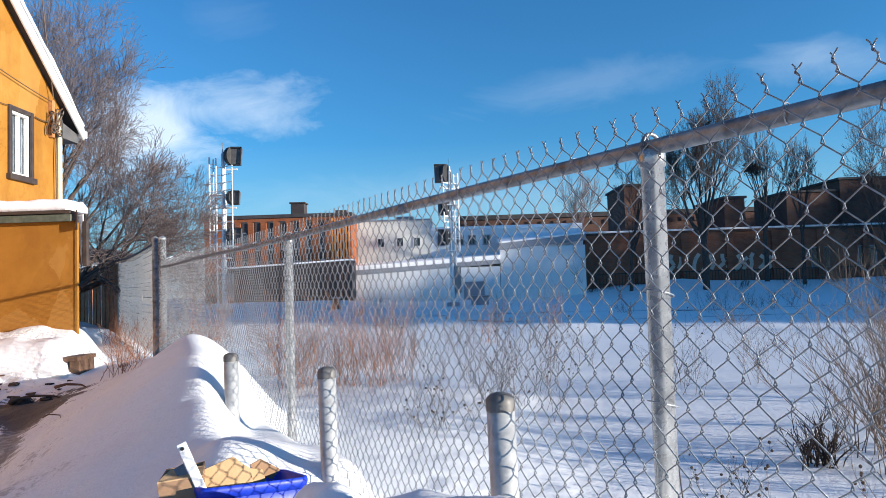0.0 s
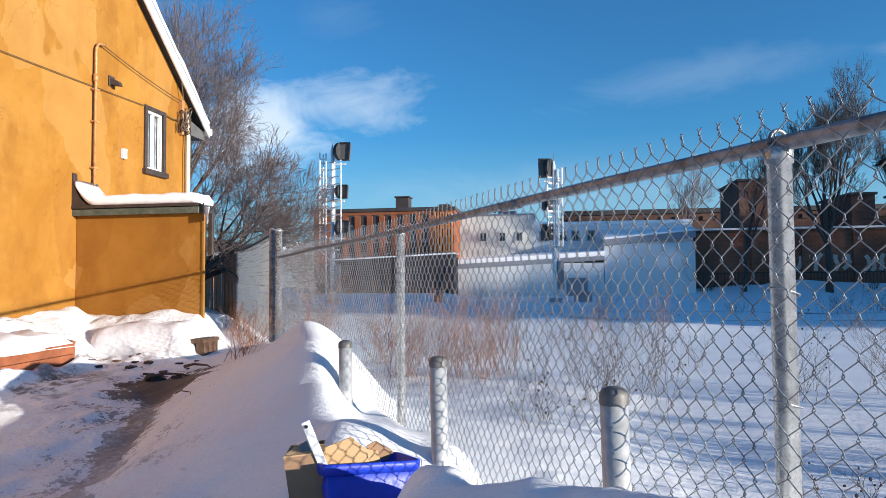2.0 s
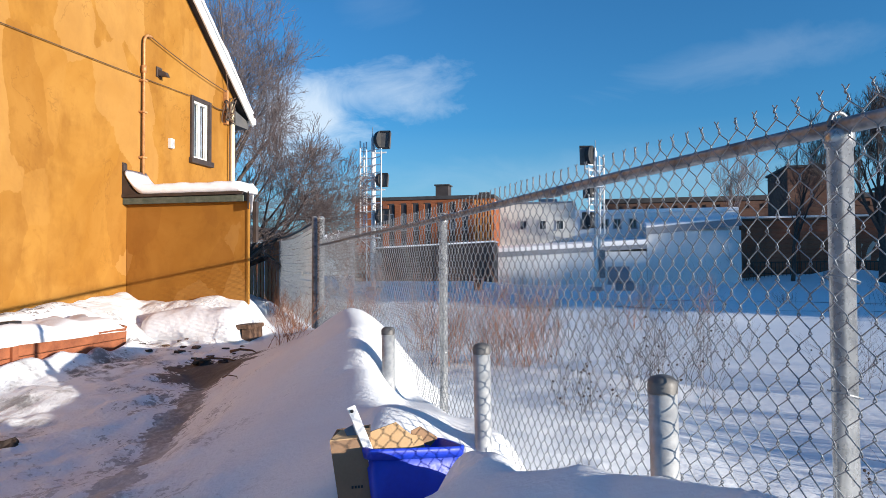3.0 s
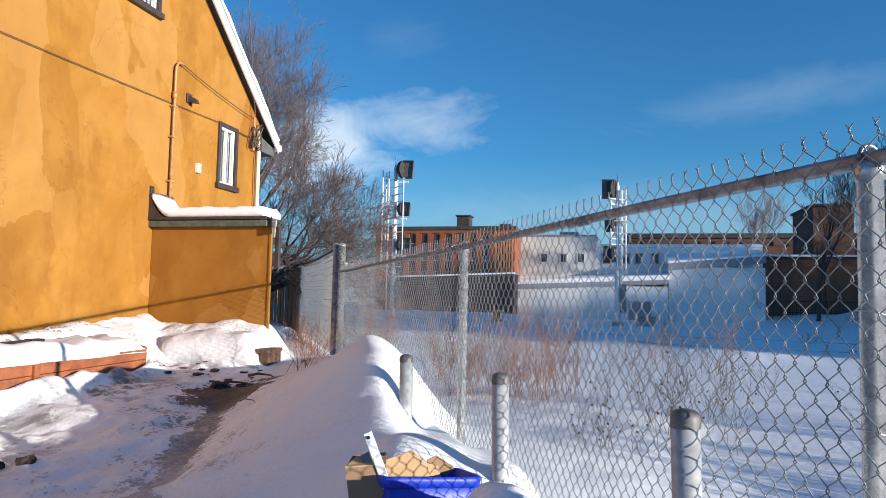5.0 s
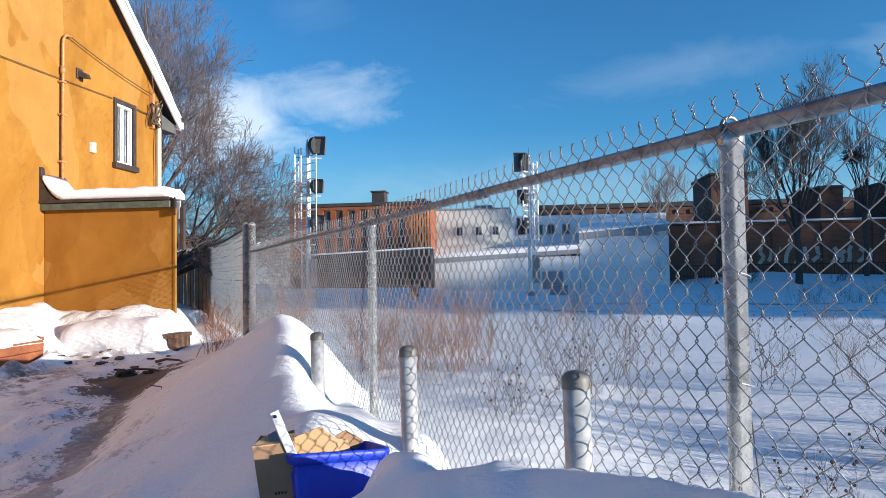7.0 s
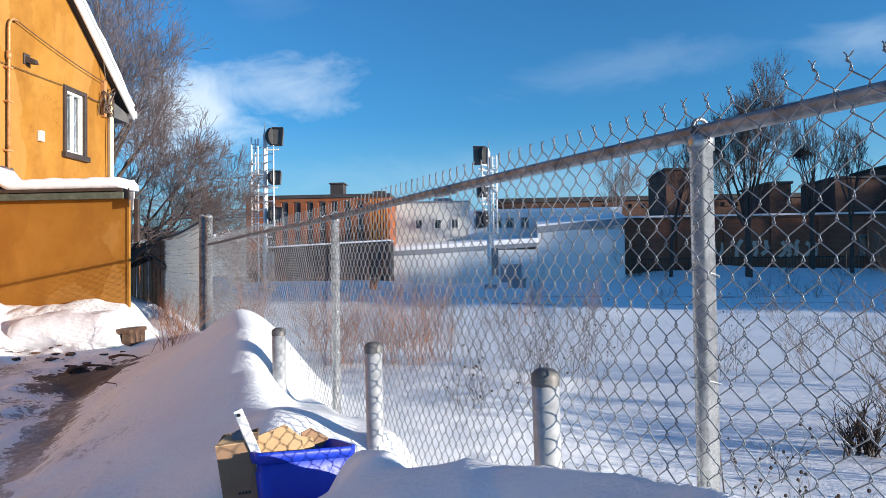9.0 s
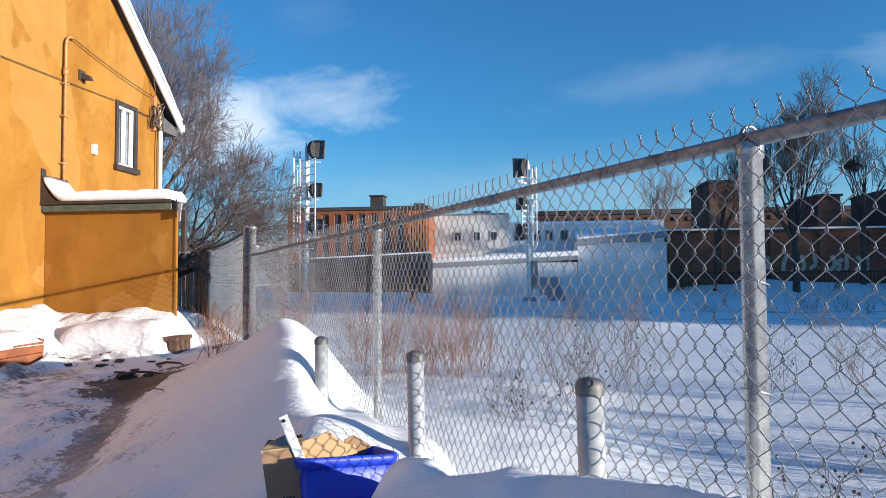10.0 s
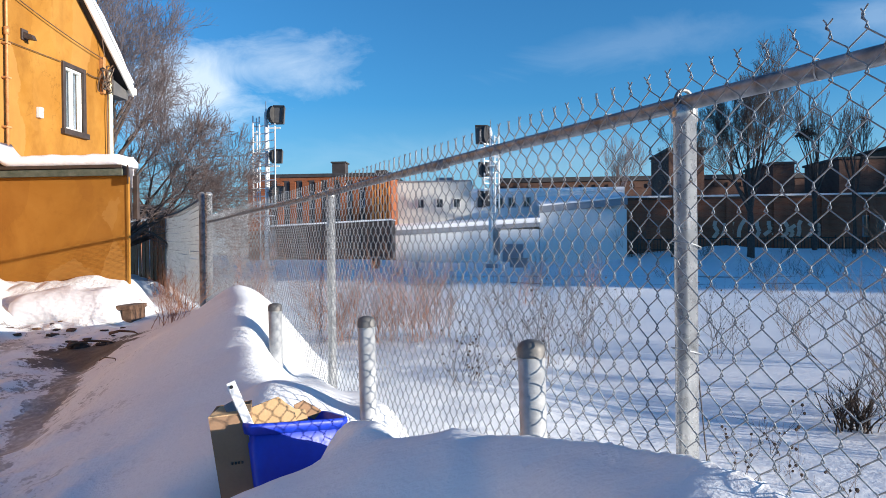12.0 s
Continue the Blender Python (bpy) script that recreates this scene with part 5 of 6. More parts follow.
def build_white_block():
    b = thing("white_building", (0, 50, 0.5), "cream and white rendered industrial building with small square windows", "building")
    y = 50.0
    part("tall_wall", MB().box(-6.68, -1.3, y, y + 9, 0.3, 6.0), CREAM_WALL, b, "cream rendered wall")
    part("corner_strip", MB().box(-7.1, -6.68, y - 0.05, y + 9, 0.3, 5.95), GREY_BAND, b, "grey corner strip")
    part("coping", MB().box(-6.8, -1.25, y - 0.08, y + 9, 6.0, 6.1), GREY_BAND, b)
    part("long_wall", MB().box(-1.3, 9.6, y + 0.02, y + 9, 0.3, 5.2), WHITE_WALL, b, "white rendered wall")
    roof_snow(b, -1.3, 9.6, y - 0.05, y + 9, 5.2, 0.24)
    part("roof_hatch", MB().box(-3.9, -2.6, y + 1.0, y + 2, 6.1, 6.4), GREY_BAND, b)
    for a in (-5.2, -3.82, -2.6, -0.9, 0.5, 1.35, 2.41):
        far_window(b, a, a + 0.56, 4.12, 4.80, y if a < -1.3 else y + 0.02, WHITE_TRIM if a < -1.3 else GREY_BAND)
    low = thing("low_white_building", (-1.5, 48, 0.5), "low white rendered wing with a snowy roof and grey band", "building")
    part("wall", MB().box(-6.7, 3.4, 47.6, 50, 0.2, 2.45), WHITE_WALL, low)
    # grey-blue band paints in the shadow along the parapet
    part("edge_band", MB().hexa([(-6.75, 47.5, 2.12), (3.42, 47.5, 2.62), (3.42, 47.6, 2.62), (-6.75, 47.6, 2.12), (-6.75, 47.5, 2.6), (3.42, 47.5, 3.12), (3.42, 47.6, 3.12), (-6.75, 47.6, 2.6)]), GREY_BAND, low, "grey-blue band standing for a shadowed parapet")
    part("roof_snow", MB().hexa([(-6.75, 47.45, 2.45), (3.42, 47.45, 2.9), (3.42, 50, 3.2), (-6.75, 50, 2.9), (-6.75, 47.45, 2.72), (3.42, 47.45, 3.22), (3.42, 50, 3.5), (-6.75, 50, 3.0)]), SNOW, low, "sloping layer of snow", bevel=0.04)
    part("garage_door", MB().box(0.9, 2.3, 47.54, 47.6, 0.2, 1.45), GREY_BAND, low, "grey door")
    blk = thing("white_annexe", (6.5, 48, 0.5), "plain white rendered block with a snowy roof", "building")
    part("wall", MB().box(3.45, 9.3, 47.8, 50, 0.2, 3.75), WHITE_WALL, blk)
    # same painted shadow along the annexe's top edge
    part("edge_band", MB().hexa([(3.4, 47.7, 3.55), (9.35, 47.7, 4.05), (9.35, 47.8, 4.05), (3.4, 47.8, 3.55), (3.4, 47.7, 4.0), (9.35, 47.7, 4.5), (9.35, 47.8, 4.5), (3.4, 47.8, 4.0)]), GREY_BAND, blk, "grey-blue band standing for a shadowed parapet")
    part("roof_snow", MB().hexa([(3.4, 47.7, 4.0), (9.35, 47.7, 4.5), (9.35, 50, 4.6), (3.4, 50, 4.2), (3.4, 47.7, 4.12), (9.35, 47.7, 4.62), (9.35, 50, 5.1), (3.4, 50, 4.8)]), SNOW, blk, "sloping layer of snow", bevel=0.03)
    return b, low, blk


def build_brick_works():
    b = thing("brick_warehouse", (20, 60, 0.5), "long red-brown brick warehouse with a dark roofline", "building")
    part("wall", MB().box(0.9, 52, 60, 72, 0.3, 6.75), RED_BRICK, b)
    part("cornice", MB().box(0.8, 52, 59.85, 72, 6.75, 7.15), ROOF, b, "dark roof edge", bevel=0.03)
    for i in range(24):
        a = 1.3 + i * 1.1
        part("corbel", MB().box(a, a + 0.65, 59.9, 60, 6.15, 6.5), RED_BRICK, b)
    d = thing("dark_brick_building", (16, 45, 0.7), "low dark brown brick building with faded paint and snow", "building")
    part("wall", MB().box(8.75, 40, 45, 58, 0.3, 4.15), DARK_BRICK, d)
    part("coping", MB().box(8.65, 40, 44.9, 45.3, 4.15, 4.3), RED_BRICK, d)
    roof_snow(d, 8.7, 40, 45.3, 58, 4.15, 0.3)
    for x0, x1, y0, top in ((11.9, 14.2, 47, 7.55), (18.6, 20.0, 47, 6.5), (22.8, 33, 47, 6.75), (26.3, 33, 46.8, 7.5)):
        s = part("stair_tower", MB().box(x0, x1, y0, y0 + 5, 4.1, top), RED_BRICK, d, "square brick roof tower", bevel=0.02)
        part("tower_coping", MB().box(x0 - 0.12, x1 + 0.12, y0 - 0.12, y0 + 5.1, top, top + 0.16), ROOF, s, bevel=0.02)
    for i in range(9):
        a = 12.0 + i * 2.9
        part("pier", MB().box(a, a + 0.4, 44.86, 45, 0.3, 4.15), DARK_BRICK, d, bevel=0.02)
    # faded, unreadable wall paint
    rng = random.Random(8)
    for i in range(13):
        a = 14.1 + i * 0.52
        z = 1.75 + rng.uniform(-0.1, 0.1)
        h = rng.uniform(0.7, 1.1)
        mb = MB()
        pts = [(a + rng.uniform(0, 0.1), 44.98, z), (a + rng.uniform(0.0, 0.45), 44.98, z + h * 0.35), (a + rng.uniform(0.05, 0.5), 44.98, z + h * 0.7), (a + rng.uniform(0.1, 0.4), 44.98, z + h)]
        for p, q in zip(pts, pts[1:]):
            mb.beam(p, q, 0.24, 0.012, (0, 1, 0))
        part("paint_mark", mb, PAINT, d, "pale faded paint shape")
    for a in (23.2, 26.2, 29.0):
        far_window(d, a, a + 1.2, 1.7, 3.0, 45.0, GREY_BAND, 2)
    rail = thing("iron_railing", (20, 43.6, 0.7), "low black iron railing in front of the brick building", "railing")
    part("top_bar", MB().box(8.8, 38, 43.58, 43.63, 1.62, 1.67), BLACK, rail)
    part("bottom_bar", MB().box(8.8, 38, 43.58, 43.63, 0.98, 1.02), BLACK, rail)
    for i in range(146):
        a = 8.9 + i * 0.2
        part("picket", MB().box(a, a + 0.03, 43.59, 43.62, 0.6, 1.8 if i % 10 == 0 else 1.68), BLACK, rail)


# scaled about the camera's eye to keep their view; the orange block ends nearer
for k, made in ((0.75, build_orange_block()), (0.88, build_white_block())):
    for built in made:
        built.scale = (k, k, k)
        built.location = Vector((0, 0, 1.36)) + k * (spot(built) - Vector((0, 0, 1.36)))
build_brick_works()

# plain houses and roofs far off to the side
far = thing("distant_house", (-34, 95, 0.5), "pale distant house with a snowy roof", "house", "distant houses")
part("wall", MB().box(-41, -31, 95, 103, 0, 5.2), HAZE, far)
part("roof", MB().prism([(-41.4, 5.2), (-30.6, 5.2), (-36, 7.0)], 94.6, 103.4), SNOW, far, "snowy roof")
far = thing("distant_house", (-50, 100, 0.5), "pale distant house with a dark roof", "house", "distant houses")
part("wall", MB().box(-64, -45, 100, 110, 0, 6.0), HAZE, far)
part("roof", MB().prism([(-64.4, 6.0), (-44.6, 6.0), (-54, 8.5)], 99.6, 110.4), ROOF, far)
pole_line = thing("overhead_line", (-36, 60, 0.3), "thin overhead wire on a slim distant pole", "wire")
part("wire", MB().tube([(-60, 62, 6.2), (-36, 60, 5.9), (-19.4, 58, 5.8)], 0.03, 4), RUBBER, pole_line)
part("pole", MB().tube([(-36, 60, 0), (-36, 60, 6.3)], [0.12, 0.08], 8), OLD_WOOD, pole_line)
for x, y, h in ((-27.0, 80, 5.6), (-24.5, 76, 4.6), (-23.0, 70, 4.2)):
    single("utility_pole", MB().tube([(x, y, 0), (x, y, h)], [0.12, 0.08], 8), OLD_WOOD, (x, y, 0.3), "slim weathered utility pole", "pole", "utility poles", smooth=True)


# ---------- bare trees and weeds ----------
def segments_mesh(name, segs, sides=3):
    """One mesh of tapered sticks from rows of (start, end, radius, radius)."""
    a = np.array([s[0] for s in segs], float)
    b = np.array([s[1] for s in segs], float)
    ra, rb = np.array([s[2] for s in segs]), np.array([s[3] for s in segs])
    d = b - a
    d /= np.linalg.norm(d, axis=1)[:, None] + 1e-9
    ref = np.where(np.abs(d[:, 2:3]) > 0.9, np.array([[1.0, 0, 0]]), np.array([[0, 0, 1.0]]))
    s = np.cross(d, ref)
    s /= np.linalg.norm(s, axis=1)[:, None] + 1e-9
    u = np.cross(s, d)
    rings = []
    for k in range(sides):
        t = 2 * math.pi * k / sides
        o = s * math.cos(t) + u * math.sin(t)
        rings.append((a + o * ra[:, None], b + o * rb[:, None]))
    v = np.stack([r[0] for r in rings] + [r[1] for r in rings], 1).reshape(-1, 3)
    n = len(segs)
    base = np.arange(n)[:, None] * sides * 2
    faces = np.concatenate([np.concatenate([base + k, base + (k + 1) % sides, base + sides + (k + 1) % sides, base + sides + k], 1) for k in range(sides)])
    m = bpy.data.meshes.new(name)
    m.from_pydata(v.tolist(), [], faces.tolist())
    for p in m.polygons:
        p.use_smooth = True
    return m


def limb(rng, p, d, length, r, level, levels, out, spread, up, keep, bushy):
    """A limb in three crooked steps that forks at its end and carries side shoots; rows go into out[level]."""
    p, d = Vector(p), Vector(d).normalized()
    rows = out.setdefault(level, [])
    shoots = []
    for i in range(3):
        d = (d + Vector((rng.gauss(0, 0.11), rng.gauss(0, 0.11), rng.gauss(0, 0.09) + up))).normalized()
        q = p + d * (length / 3)
        r2 = max(keep, r * 0.86)
        rows.append((tuple(p), tuple(q), r, r2))
        if i < 2 and rng.random() < (bushy if level else 0.4):
            shoots.append((q, d, 0.62, 1.25))
        p, r = q, r2
    if level >= levels:
        return
    turn = rng.uniform(0, 2 * math.pi)
    for k in range(2 if rng.random() < 0.72 else 3):
        shoots.append((p, d, rng.uniform(0.60, 0.80), rng.uniform(0.45, 1.0)))
    for k, (q, way, share, open_by) in enumerate(shoots):
        ax = way.orthogonal().normalized()
        ax.rotate(Matrix.Rotation(turn + k * 2.4 + rng.uniform(-0.5, 0.5), 3, way))
        o = spread * open_by
        limb(rng, q, way * math.cos(o) + ax * math.sin(o), length * share * rng.uniform(0.85, 1.1), max(keep, r * 0.72), level + 1, levels, out, spread, up, keep, bushy)


def build_tree(name, x, y, top, half, trunk_r, stems, seed, bark, twig, label, bole=0.25, spread=0.5, up=0.05, levels=5, open_angle=0.5, lean=0.0, keep=0.007, bushy=0.75):
    """A trunk, forking limbs and a crown of twigs, brought to its full height and breadth."""
    rng = random.Random(seed)
    z = hz(x, y) - 0.1
    out, base = {}, Vector((x, y, z))
    fork = base + Vector((lean * 0.3, 0, (top - z) * bole))
    out[-1] = [(tuple(base), tuple(base.lerp(fork, 0.5) + Vector((0.04, 0, 0))), trunk_r, trunk_r * 0.86), (tuple(base.lerp(fork, 0.5) + Vector((0.04, 0, 0))), tuple(fork), trunk_r * 0.86, trunk_r * 0.75)]
    for i in range(stems):
        a = 2 * math.pi * i / stems + rng.uniform(-0.4, 0.4)
        o = rng.uniform(0.2, 1.0) * open_angle
        limb(rng, fork, Vector((math.sin(o) * math.cos(a) + lean, math.sin(o) * math.sin(a), math.cos(o))), 1.7 * rng.uniform(0.8, 1.1), trunk_r * 0.55, 0, levels, out, spread, up, keep, bushy)
    tips = np.array([row[1] for k, rows in out.items() if k >= 0 for row in rows]) - np.array(fork)
    tall = np.percentile(tips[:, 2], 99.6)
    broad = np.percentile(np.abs(tips[:, 0] - np.median(tips[:, 0])), 98)
    fit = Vector((half / broad, half / broad, (top - fork.z) / tall))
    size = lambda q: tuple(fork + Vector((c * f for c, f in zip(Vector(q) - fork, fit))))
    out = {k: [(size(a), size(b), ra, rb) for a, b, ra, rb in rows] if k >= 0 else rows for k, rows in out.items()}
    tree = thing(name, (x, y, z), label, "tree", "bare trees")
    for nm, rows, mat, sides in (("trunk", [q for k in out if k < 2 for q in out[k]], bark, 7), ("crown", [q for k in out if k >= 2 for q in out[k]], twig, 3)):
        m = segments_mesh(nm, rows, sides)
        m.transform(Matrix.Translation(-base))
        m.materials.append(mat)
        ob = new(nm, m)
        ob.parent = tree
        if nm == "crown":
            tagged(ob, "crown of fine bare twigs", kind="stuff")
    return tree


build_tree("bare_tree", -13.4, 22.5, 12.2, 3.5, 0.22, 10, 31, BARK, TWIG, "large bare tree with dense pale frosty twigs behind the house", 0.16, 0.50, 0.02, 6, 0.7, 0.05, 0.0055)
build_tree("bare_tree", -10.3, 18.6, 5.9, 3.25, 0.15, 9, 32, BARK, FRONT_TWIG, "broad bare tree with fanned frosty twigs behind the house", 0.18, 0.46, 0.0, 6, 1.25, 0.55, 0.0045)
build_tree("bare_tree", 14.6, 40.0, 12.5, 3.0, 0.21, 6, 33, BARK, DARK_TWIG, "tall bare tree with many upright limbs before brick walls", 0.22, 0.44, 0.05, 6, 0.5, 0.0, 0.007, 0.66)
build_tree("bare_tree", 18.3, 40.5, 10.1, 2.0, 0.14, 5, 34, BARK, DARK_TWIG, "bare tree with an old nest in its fork", 0.30, 0.42, 0.06, 5, 0.45, 0.0, 0.007, 0.5)
build_tree("bare_tree", 20.7, 41.0, 9.3, 1.25, 0.11, 4, 35, BARK, DARK_TWIG, "slender bare tree before brick walls", 0.32, 0.42, 0.06, 5, 0.4, 0.0, 0.007, 0.5)
build_tree("bare_tree", 25.2, 40.0, 10.4, 3.2, 0.12, 7, 36, BARK, DARK_TWIG, "dense bare shrubby tree before brick walls", 0.05, 0.55, 0.03, 6, 0.75, 0.0, 0.007, 0.5)
build_tree("bare_tree", 10.7, 41.5, 9.6, 1.9, 0.12, 4, 37, BARK, DARK_TWIG, "slim leaning bare tree beside a brick tower", 0.22, 0.46, 0.04, 5, 0.5, 0.25, 0.007, 0.5)
build_tree("bare_tree", 10.2, 56.0, 10.0, 1.7, 0.10, 6, 38, TWIG, TWIG, "pale slim bare tree behind the white building", 0.35, 0.33, 0.07, 5, 0.32, 0.0, 0.007, 0.5)
# a belt of unseen trees, added beside the railway to shade the far field
belt = build_tree("bare_tree", 66.0, 4.0, 14.5, 4.6, 0.25, 9, 41, BARK, DARK_TWIG, "unseen tall dense bare tree, added to shade the far field", 0.05, 0.55, 0.02, 6, 0.9, 0.0, 0.02)
rng = random.Random(12)
for i in range(1, 57):
    row, k = i % 3, i // 3
    x, y = 66.0 + 1.55 * k + 7.0 * row + rng.uniform(-0.8, 0.8), 4.0 + 4.15 * k + 1.4 * row + rng.uniform(-0.8, 0.8)
    copy_thing(belt, pose(x, y, hz(x, y) - 0.1, 0, 0, rng.uniform(0, 360)))
p = Vector((17.8, 40.4, 7.5))
rng = random.Random(5)
nest = [(tuple(p + Vector((rng.gauss(0, 0.25), rng.gauss(0, 0.25), rng.gauss(0, 0.18)))), tuple(p + Vector((rng.gauss(0, 0.25), rng.gauss(0, 0.25), rng.gauss(0, 0.18)))), 0.02, 0.015) for _ in range(160)]
m = segments_mesh("bird_nest", nest)
m.transform(Matrix.Translation(-p))
m.materials.append(DARK_TWIG)
ob = new("bird_nest", m)
ob.location = p
tagged(ob, "dark old nest of sticks in a tree", "nest")


def build_shrub(name, x, y, height, width, stems, seed, mat, label, side=3, r=0.004, heads=0, group="dry shrubs", lean=(0, 0)):
    rng = random.Random(seed)
    z = hz(x, y) - 0.04
    rows, tips = [], []
    for i in range(stems):
        a, o = rng.uniform(0, 2 * math.pi), abs(rng.gauss(0, 0.55))
        p = Vector((x + rng.gauss(0, width * 0.18), y + rng.gauss(0, width * 0.18), z))
        d = Vector((math.sin(o) * math.cos(a) * width / height * 1.2 + lean[0], math.sin(o) * math.sin(a) * width / height * 1.2 + lean[1], 1)).normalized()
        ln, rr, n = height * rng.uniform(0.45, 1.05), r * rng.uniform(0.7, 1.2), 7
        for k in range(n):
            d = (d + Vector((rng.gauss(0, 0.15), rng.gauss(0, 0.15), rng.gauss(0, 0.06)))).normalized()
            q = p + d * ln / n
            rows.append((tuple(p), tuple(q), rr, rr * 0.88))
            rr *= 0.88
            if k >= 1:
                for _ in range(side if rng.random() < 0.75 else 1):
                    b = rng.uniform(0, 2 * math.pi)
                    e = (d + Vector((math.cos(b), math.sin(b), rng.uniform(-0.1, 0.7))) * 0.75).normalized()
                    s, sl = q, ln * rng.uniform(0.08, 0.3)
                    for _k in range(2):
                        t = s + e * sl / 2
                        rows.append((tuple(s), tuple(t), rr * 0.6, rr * 0.42))
                        e = (e + Vector((rng.gauss(0, 0.25), rng.gauss(0, 0.25), 0.15))).normalized()
                        s = t
                    tips.append(s)
            p = q
        tips.append(p)
    sh = thing(name, (x, y, z), label, "shrub", group)
    m = segments_mesh("foliage", rows)
    m.transform(Matrix.Translation(-Vector((x, y, z))))
    m.materials.append(mat)
    ob = new("brush", m)
    ob.parent = sh
    tagged(ob, kind="stuff")
    for t in rng.sample(tips, min(heads, len(tips))):
        s = rng.uniform(0.007, 0.012)
        part("seed_head", MB().lathe((t.x, t.y, t.z), [(0.001, -s), (s * 0.8, -s * 0.5), (s, 0), (s * 0.7, s * 0.7), (0.001, s)], 6), SEED, sh)


def build_weeds():
    rng = random.Random(77)
    red = "dry reddish-brown weeds standing in the snow"
    grey = "bare grey-brown shrub standing in the snow"
    # along the far side of the fence
    for i, (x, y, h, wd, n, mat) in enumerate(((-1.80, 8.7, 1.20, 0.9, 48, RED_STEM), (-1.35, 8.9, 1.05, 0.7, 36, RED_STEM), (-0.95, 8.9, 1.40, 0.7, 34, RED_STEM), (-0.70, 9.4, 1.2, 0.6, 24, RED_STEM), (-2.5, 10.4, 1.3, 0.8, 30, RED_STEM),
                                               (-4.7, 13.6, 1.7, 0.9, 40, RED_STEM), (-5.2, 13.0, 1.5, 0.7, 30, DRY_STEM), (0.80, 7.6, 1.15, 1.0, 20, DRY_STEM), (1.20, 8.0, 1.0, 0.9, 16, DRY_STEM), (0.30, 8.4, 1.0, 0.9, 16, DRY_STEM), (-0.1, 9.6, 1.1, 0.9, 16, DRY_STEM),
                                               (3.85, 8.9, 1.0, 0.8, 22, DRY_STEM), (3.1, 9.0, 0.9, 0.6, 12, DRY_STEM), (4.4, 9.8, 0.9, 0.8, 16, DRY_STEM), (2.0, 11.0, 1.0, 0.9, 16, DRY_STEM), (1.2, 12.0, 1.3, 1.0, 18, DRY_STEM), (5.0, 11.5, 1.0, 0.7, 16, DRY_STEM), (6.4, 12.2, 1.0, 0.8, 16, DRY_STEM), (0.2, 13.5, 1.4, 1.0, 20, DRY_STEM))):
        build_shrub("dry_shrub", x, y, h, wd, max(4, int(n * (1.05 if mat is RED_STEM else 0.42))), 100 + i, mat, red if mat is RED_STEM else grey, 4, 0.0038 if mat is RED_STEM else 0.0034)
    for i, (x, y, h, wd, n) in enumerate(((3.40, 5.5, 1.2, 0.8, 22), (3.9, 6.1, 1.5, 0.8, 24), (4.7, 7.4, 1.7, 0.9, 26), (3.5, 5.2, 0.9, 0.5, 12), (5.3, 8.0, 1.5, 0.9, 22))):
        build_shrub("thicket", x, y, h, wd, max(5, int(n * 0.8)), 140 + i, DRY_STEM, "tall bare brown thicket standing in the field snow", 4, 0.006)
    for i, (x, y, h, wd, n) in enumerate(((2.95, 4.75, 0.95, 0.5, 16), (3.2, 5.3, 1.25, 0.6, 18), (3.05, 4.3, 0.75, 0.4, 10))):
        build_shrub("thicket", x, y, h, wd, n, 150 + i, DRY_STEM, "tall bare brown thicket standing in the field snow", 4, 0.005)
    build_shrub("dry_shrub", 21.9, 40.2, 3.3, 1.7, 34, 171, RED_STEM, "tall reddish dry shrub before brick walls", 4, 0.013)
    build_shrub("dry_shrub", 8.7, 42.6, 3.4, 1.6, 26, 172, DRY_STEM, "dark bare shrub against a white wall", 4, 0.013)
    for i, (x, y, h) in enumerate(((12.4, 40.8, 1.3), (16.6, 39.6, 1.2), (19.6, 39.4, 1.5), (24.0, 39.0, 1.6))):
        build_shrub("dry_shrub", x, y, h, 1.0, 16, 173 + i, DRY_STEM, "bare grey-brown shrub standing in the snow", 3, 0.010)
    for i, (x, y, h, wd, n) in enumerate(((0.46, 7.41, 1.15, 0.75, 8), (1.15, 8.6, 0.95, 0.6, 5), (2.7, 8.3, 0.95, 0.6, 8))):
        build_shrub("seed_weed", x, y, h, wd, n, 165 + i, DARK_TWIG, "branched dark dry weed with seed heads in the snow", 4, 0.0036, 18, "dry seed weeds")
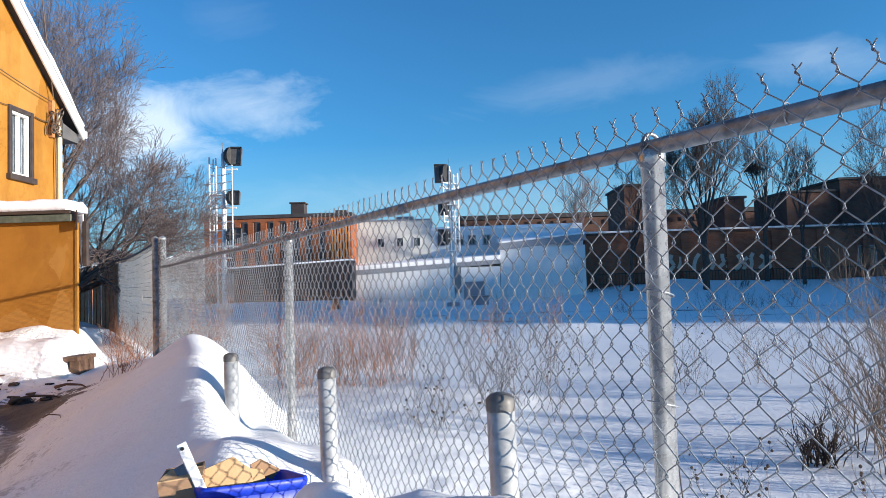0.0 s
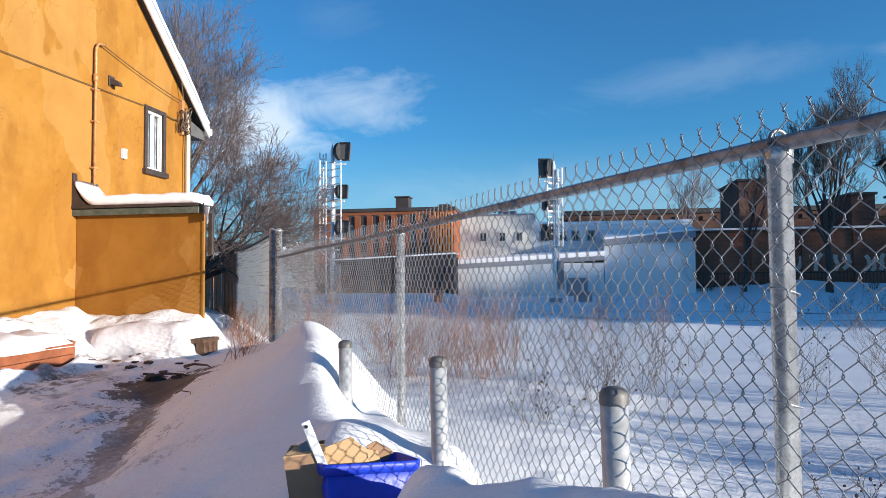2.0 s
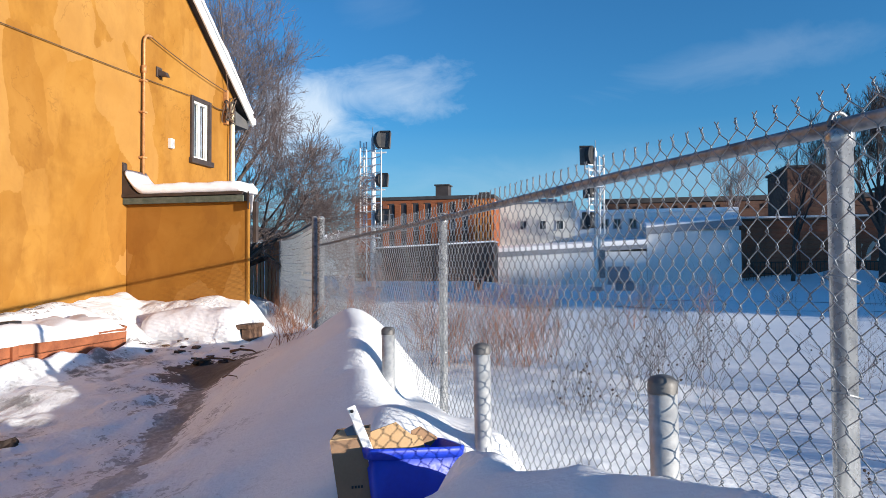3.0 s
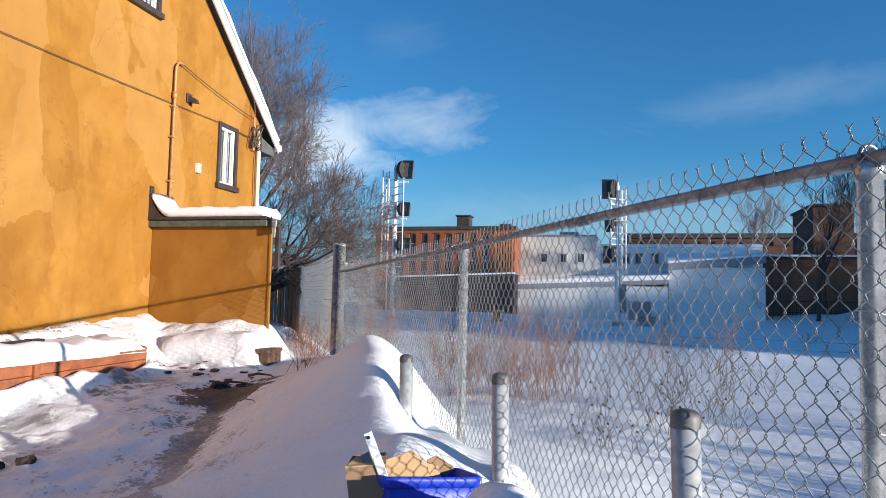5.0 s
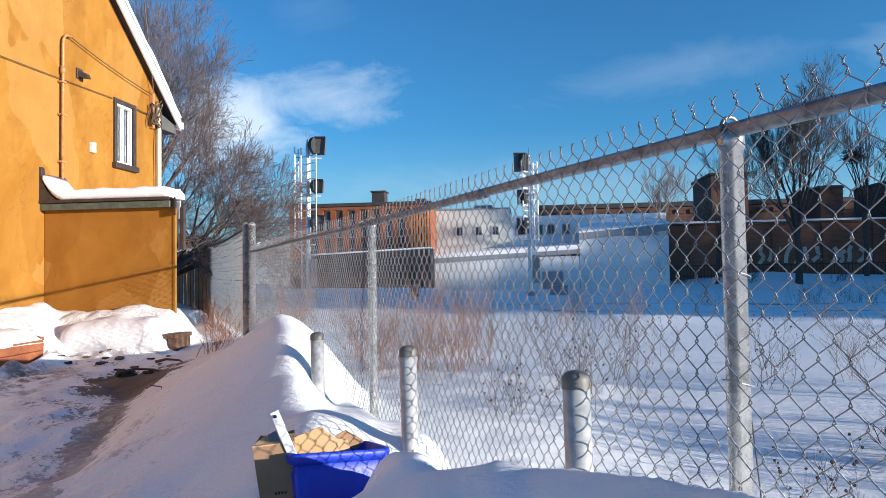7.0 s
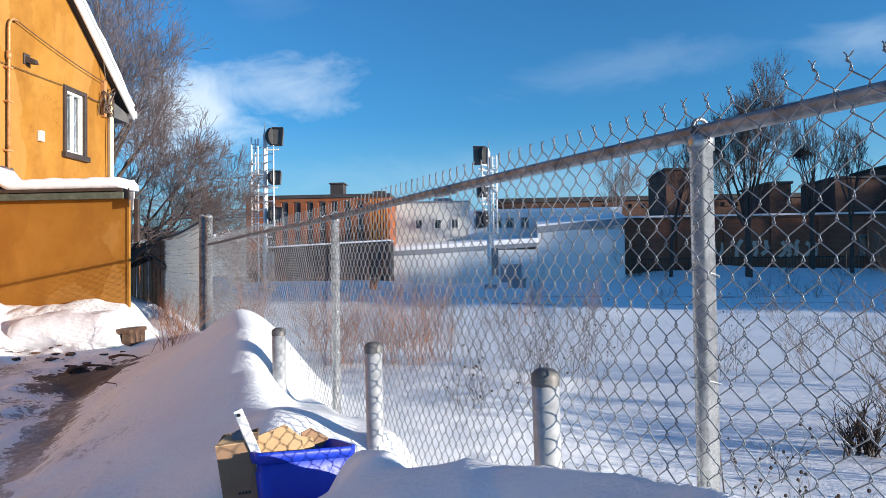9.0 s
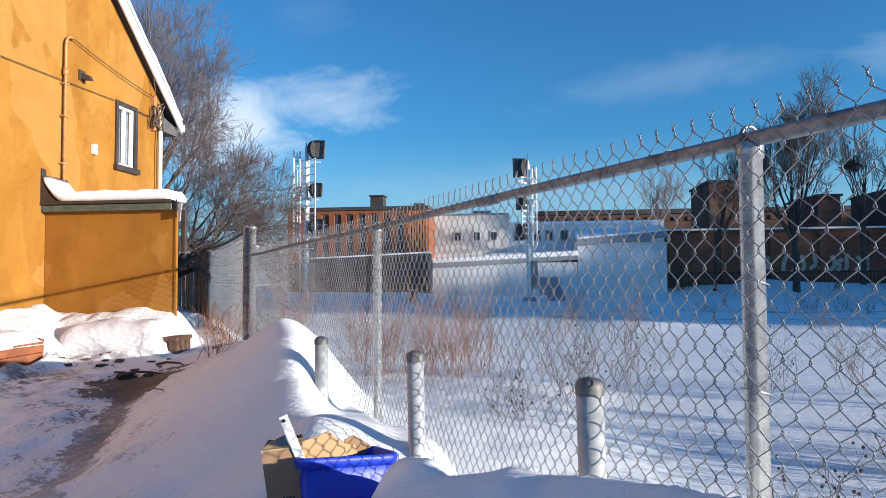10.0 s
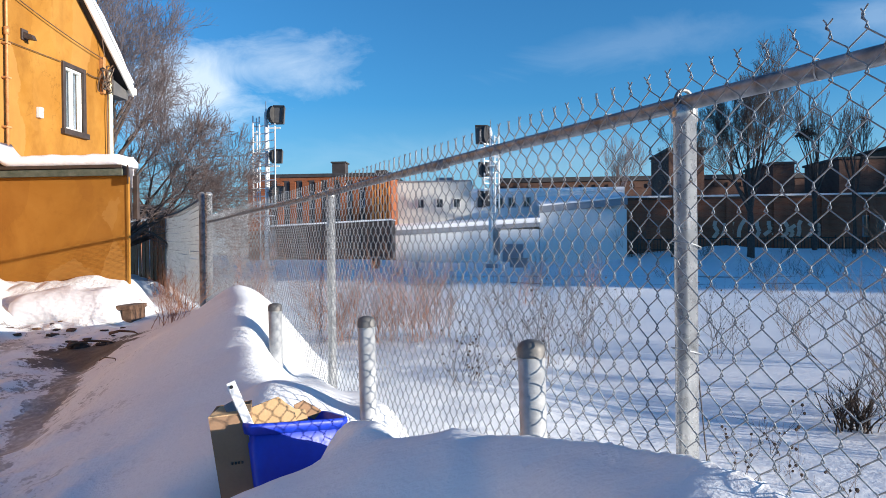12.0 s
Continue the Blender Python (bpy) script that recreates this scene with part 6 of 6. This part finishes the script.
    for i, (x, y, h) in enumerate(((-0.16, 6.0, 0.7), (0.0, 5.8, 0.5), (1.75, 4.4, 0.4))):
        build_shrub("seed_weed", x, y, h, h * 0.7, 5, 190 + i, DARK_TWIG, "dry weed with small dark seed heads in the snow", 3, 0.003, 16, "dry seed weeds")
    build_shrub("burnt_stump", 2.62, 5.05, 0.42, 0.30, 40, 160, SEED, "dark clump of broken stems standing in the snow", 2, 0.008)
    for i, (x, y, h) in enumerate(((1.48, 3.95, 0.34), (1.70, 4.0, 0.36), (1.85, 3.7, 0.22), (0.55, 6.3, 0.85), (0.75, 6.7, 0.9), (0.2, 6.0, 0.55), (2.45, 4.1, 0.3), (-0.2, 5.6, 0.4))):
        build_shrub("seed_weed", x, y, h, h * 0.8, 4, 180 + i, DRY_STEM, "dry weed with small dark seed heads in the snow", 2, 0.0025, 9, "dry seed weeds")
    for i in range(26):
        x, y = rng.uniform(-4, 16), rng.uniform(13, 27)
        if x < -0.9 * y + 8.0 and x < -3:
            continue
        build_shrub("dry_shrub", x, y, rng.uniform(0.5, 1.2), 0.8, rng.randint(8, 16), 200 + i, RED_STEM if i % 4 == 0 else DRY_STEM, red if i % 4 == 0 else grey, 2, 0.006)
    for i, (v, s) in enumerate(((8.2, 0.45), (7.4, 0.55), (9.4, 0.5), (10.6, 0.5), (11.8, 0.5), (6.6, 0.75))):
        q = fence_at(v, s)
        build_shrub("lane_weed", q.x, q.y, 0.55, 0.5, 16, 240 + i, RED_STEM, "dry brown weeds along the foot of the fence", 2, 0.004, 0, "weeds along the fence")
    # a thin bramble through the fence
    for i, (v, s, z0, z1, dv) in enumerate(((0.35, -0.6, 0.1, 1.15, -0.1),)):
        a = fence_at(v, s, z0)
        single("bramble_stem", MB().tube([a, fence_at(v + dv * 0.4, s * 0.7, (z0 + z1) / 2), fence_at(v + dv, s * 0.5, z1)], [0.003, 0.0025, 0.0015], 5), DARK_TWIG, a, "thin dark bramble stem rising behind the fence", "stem", "bramble stems", smooth=True)
    build_shrub("dry_shrub", -2.0, 5.45, 0.28, 0.1, 3, 260, RED_STEM, "few thin dry stems poking out of the snow heap", 1, 0.003)


build_weeds()
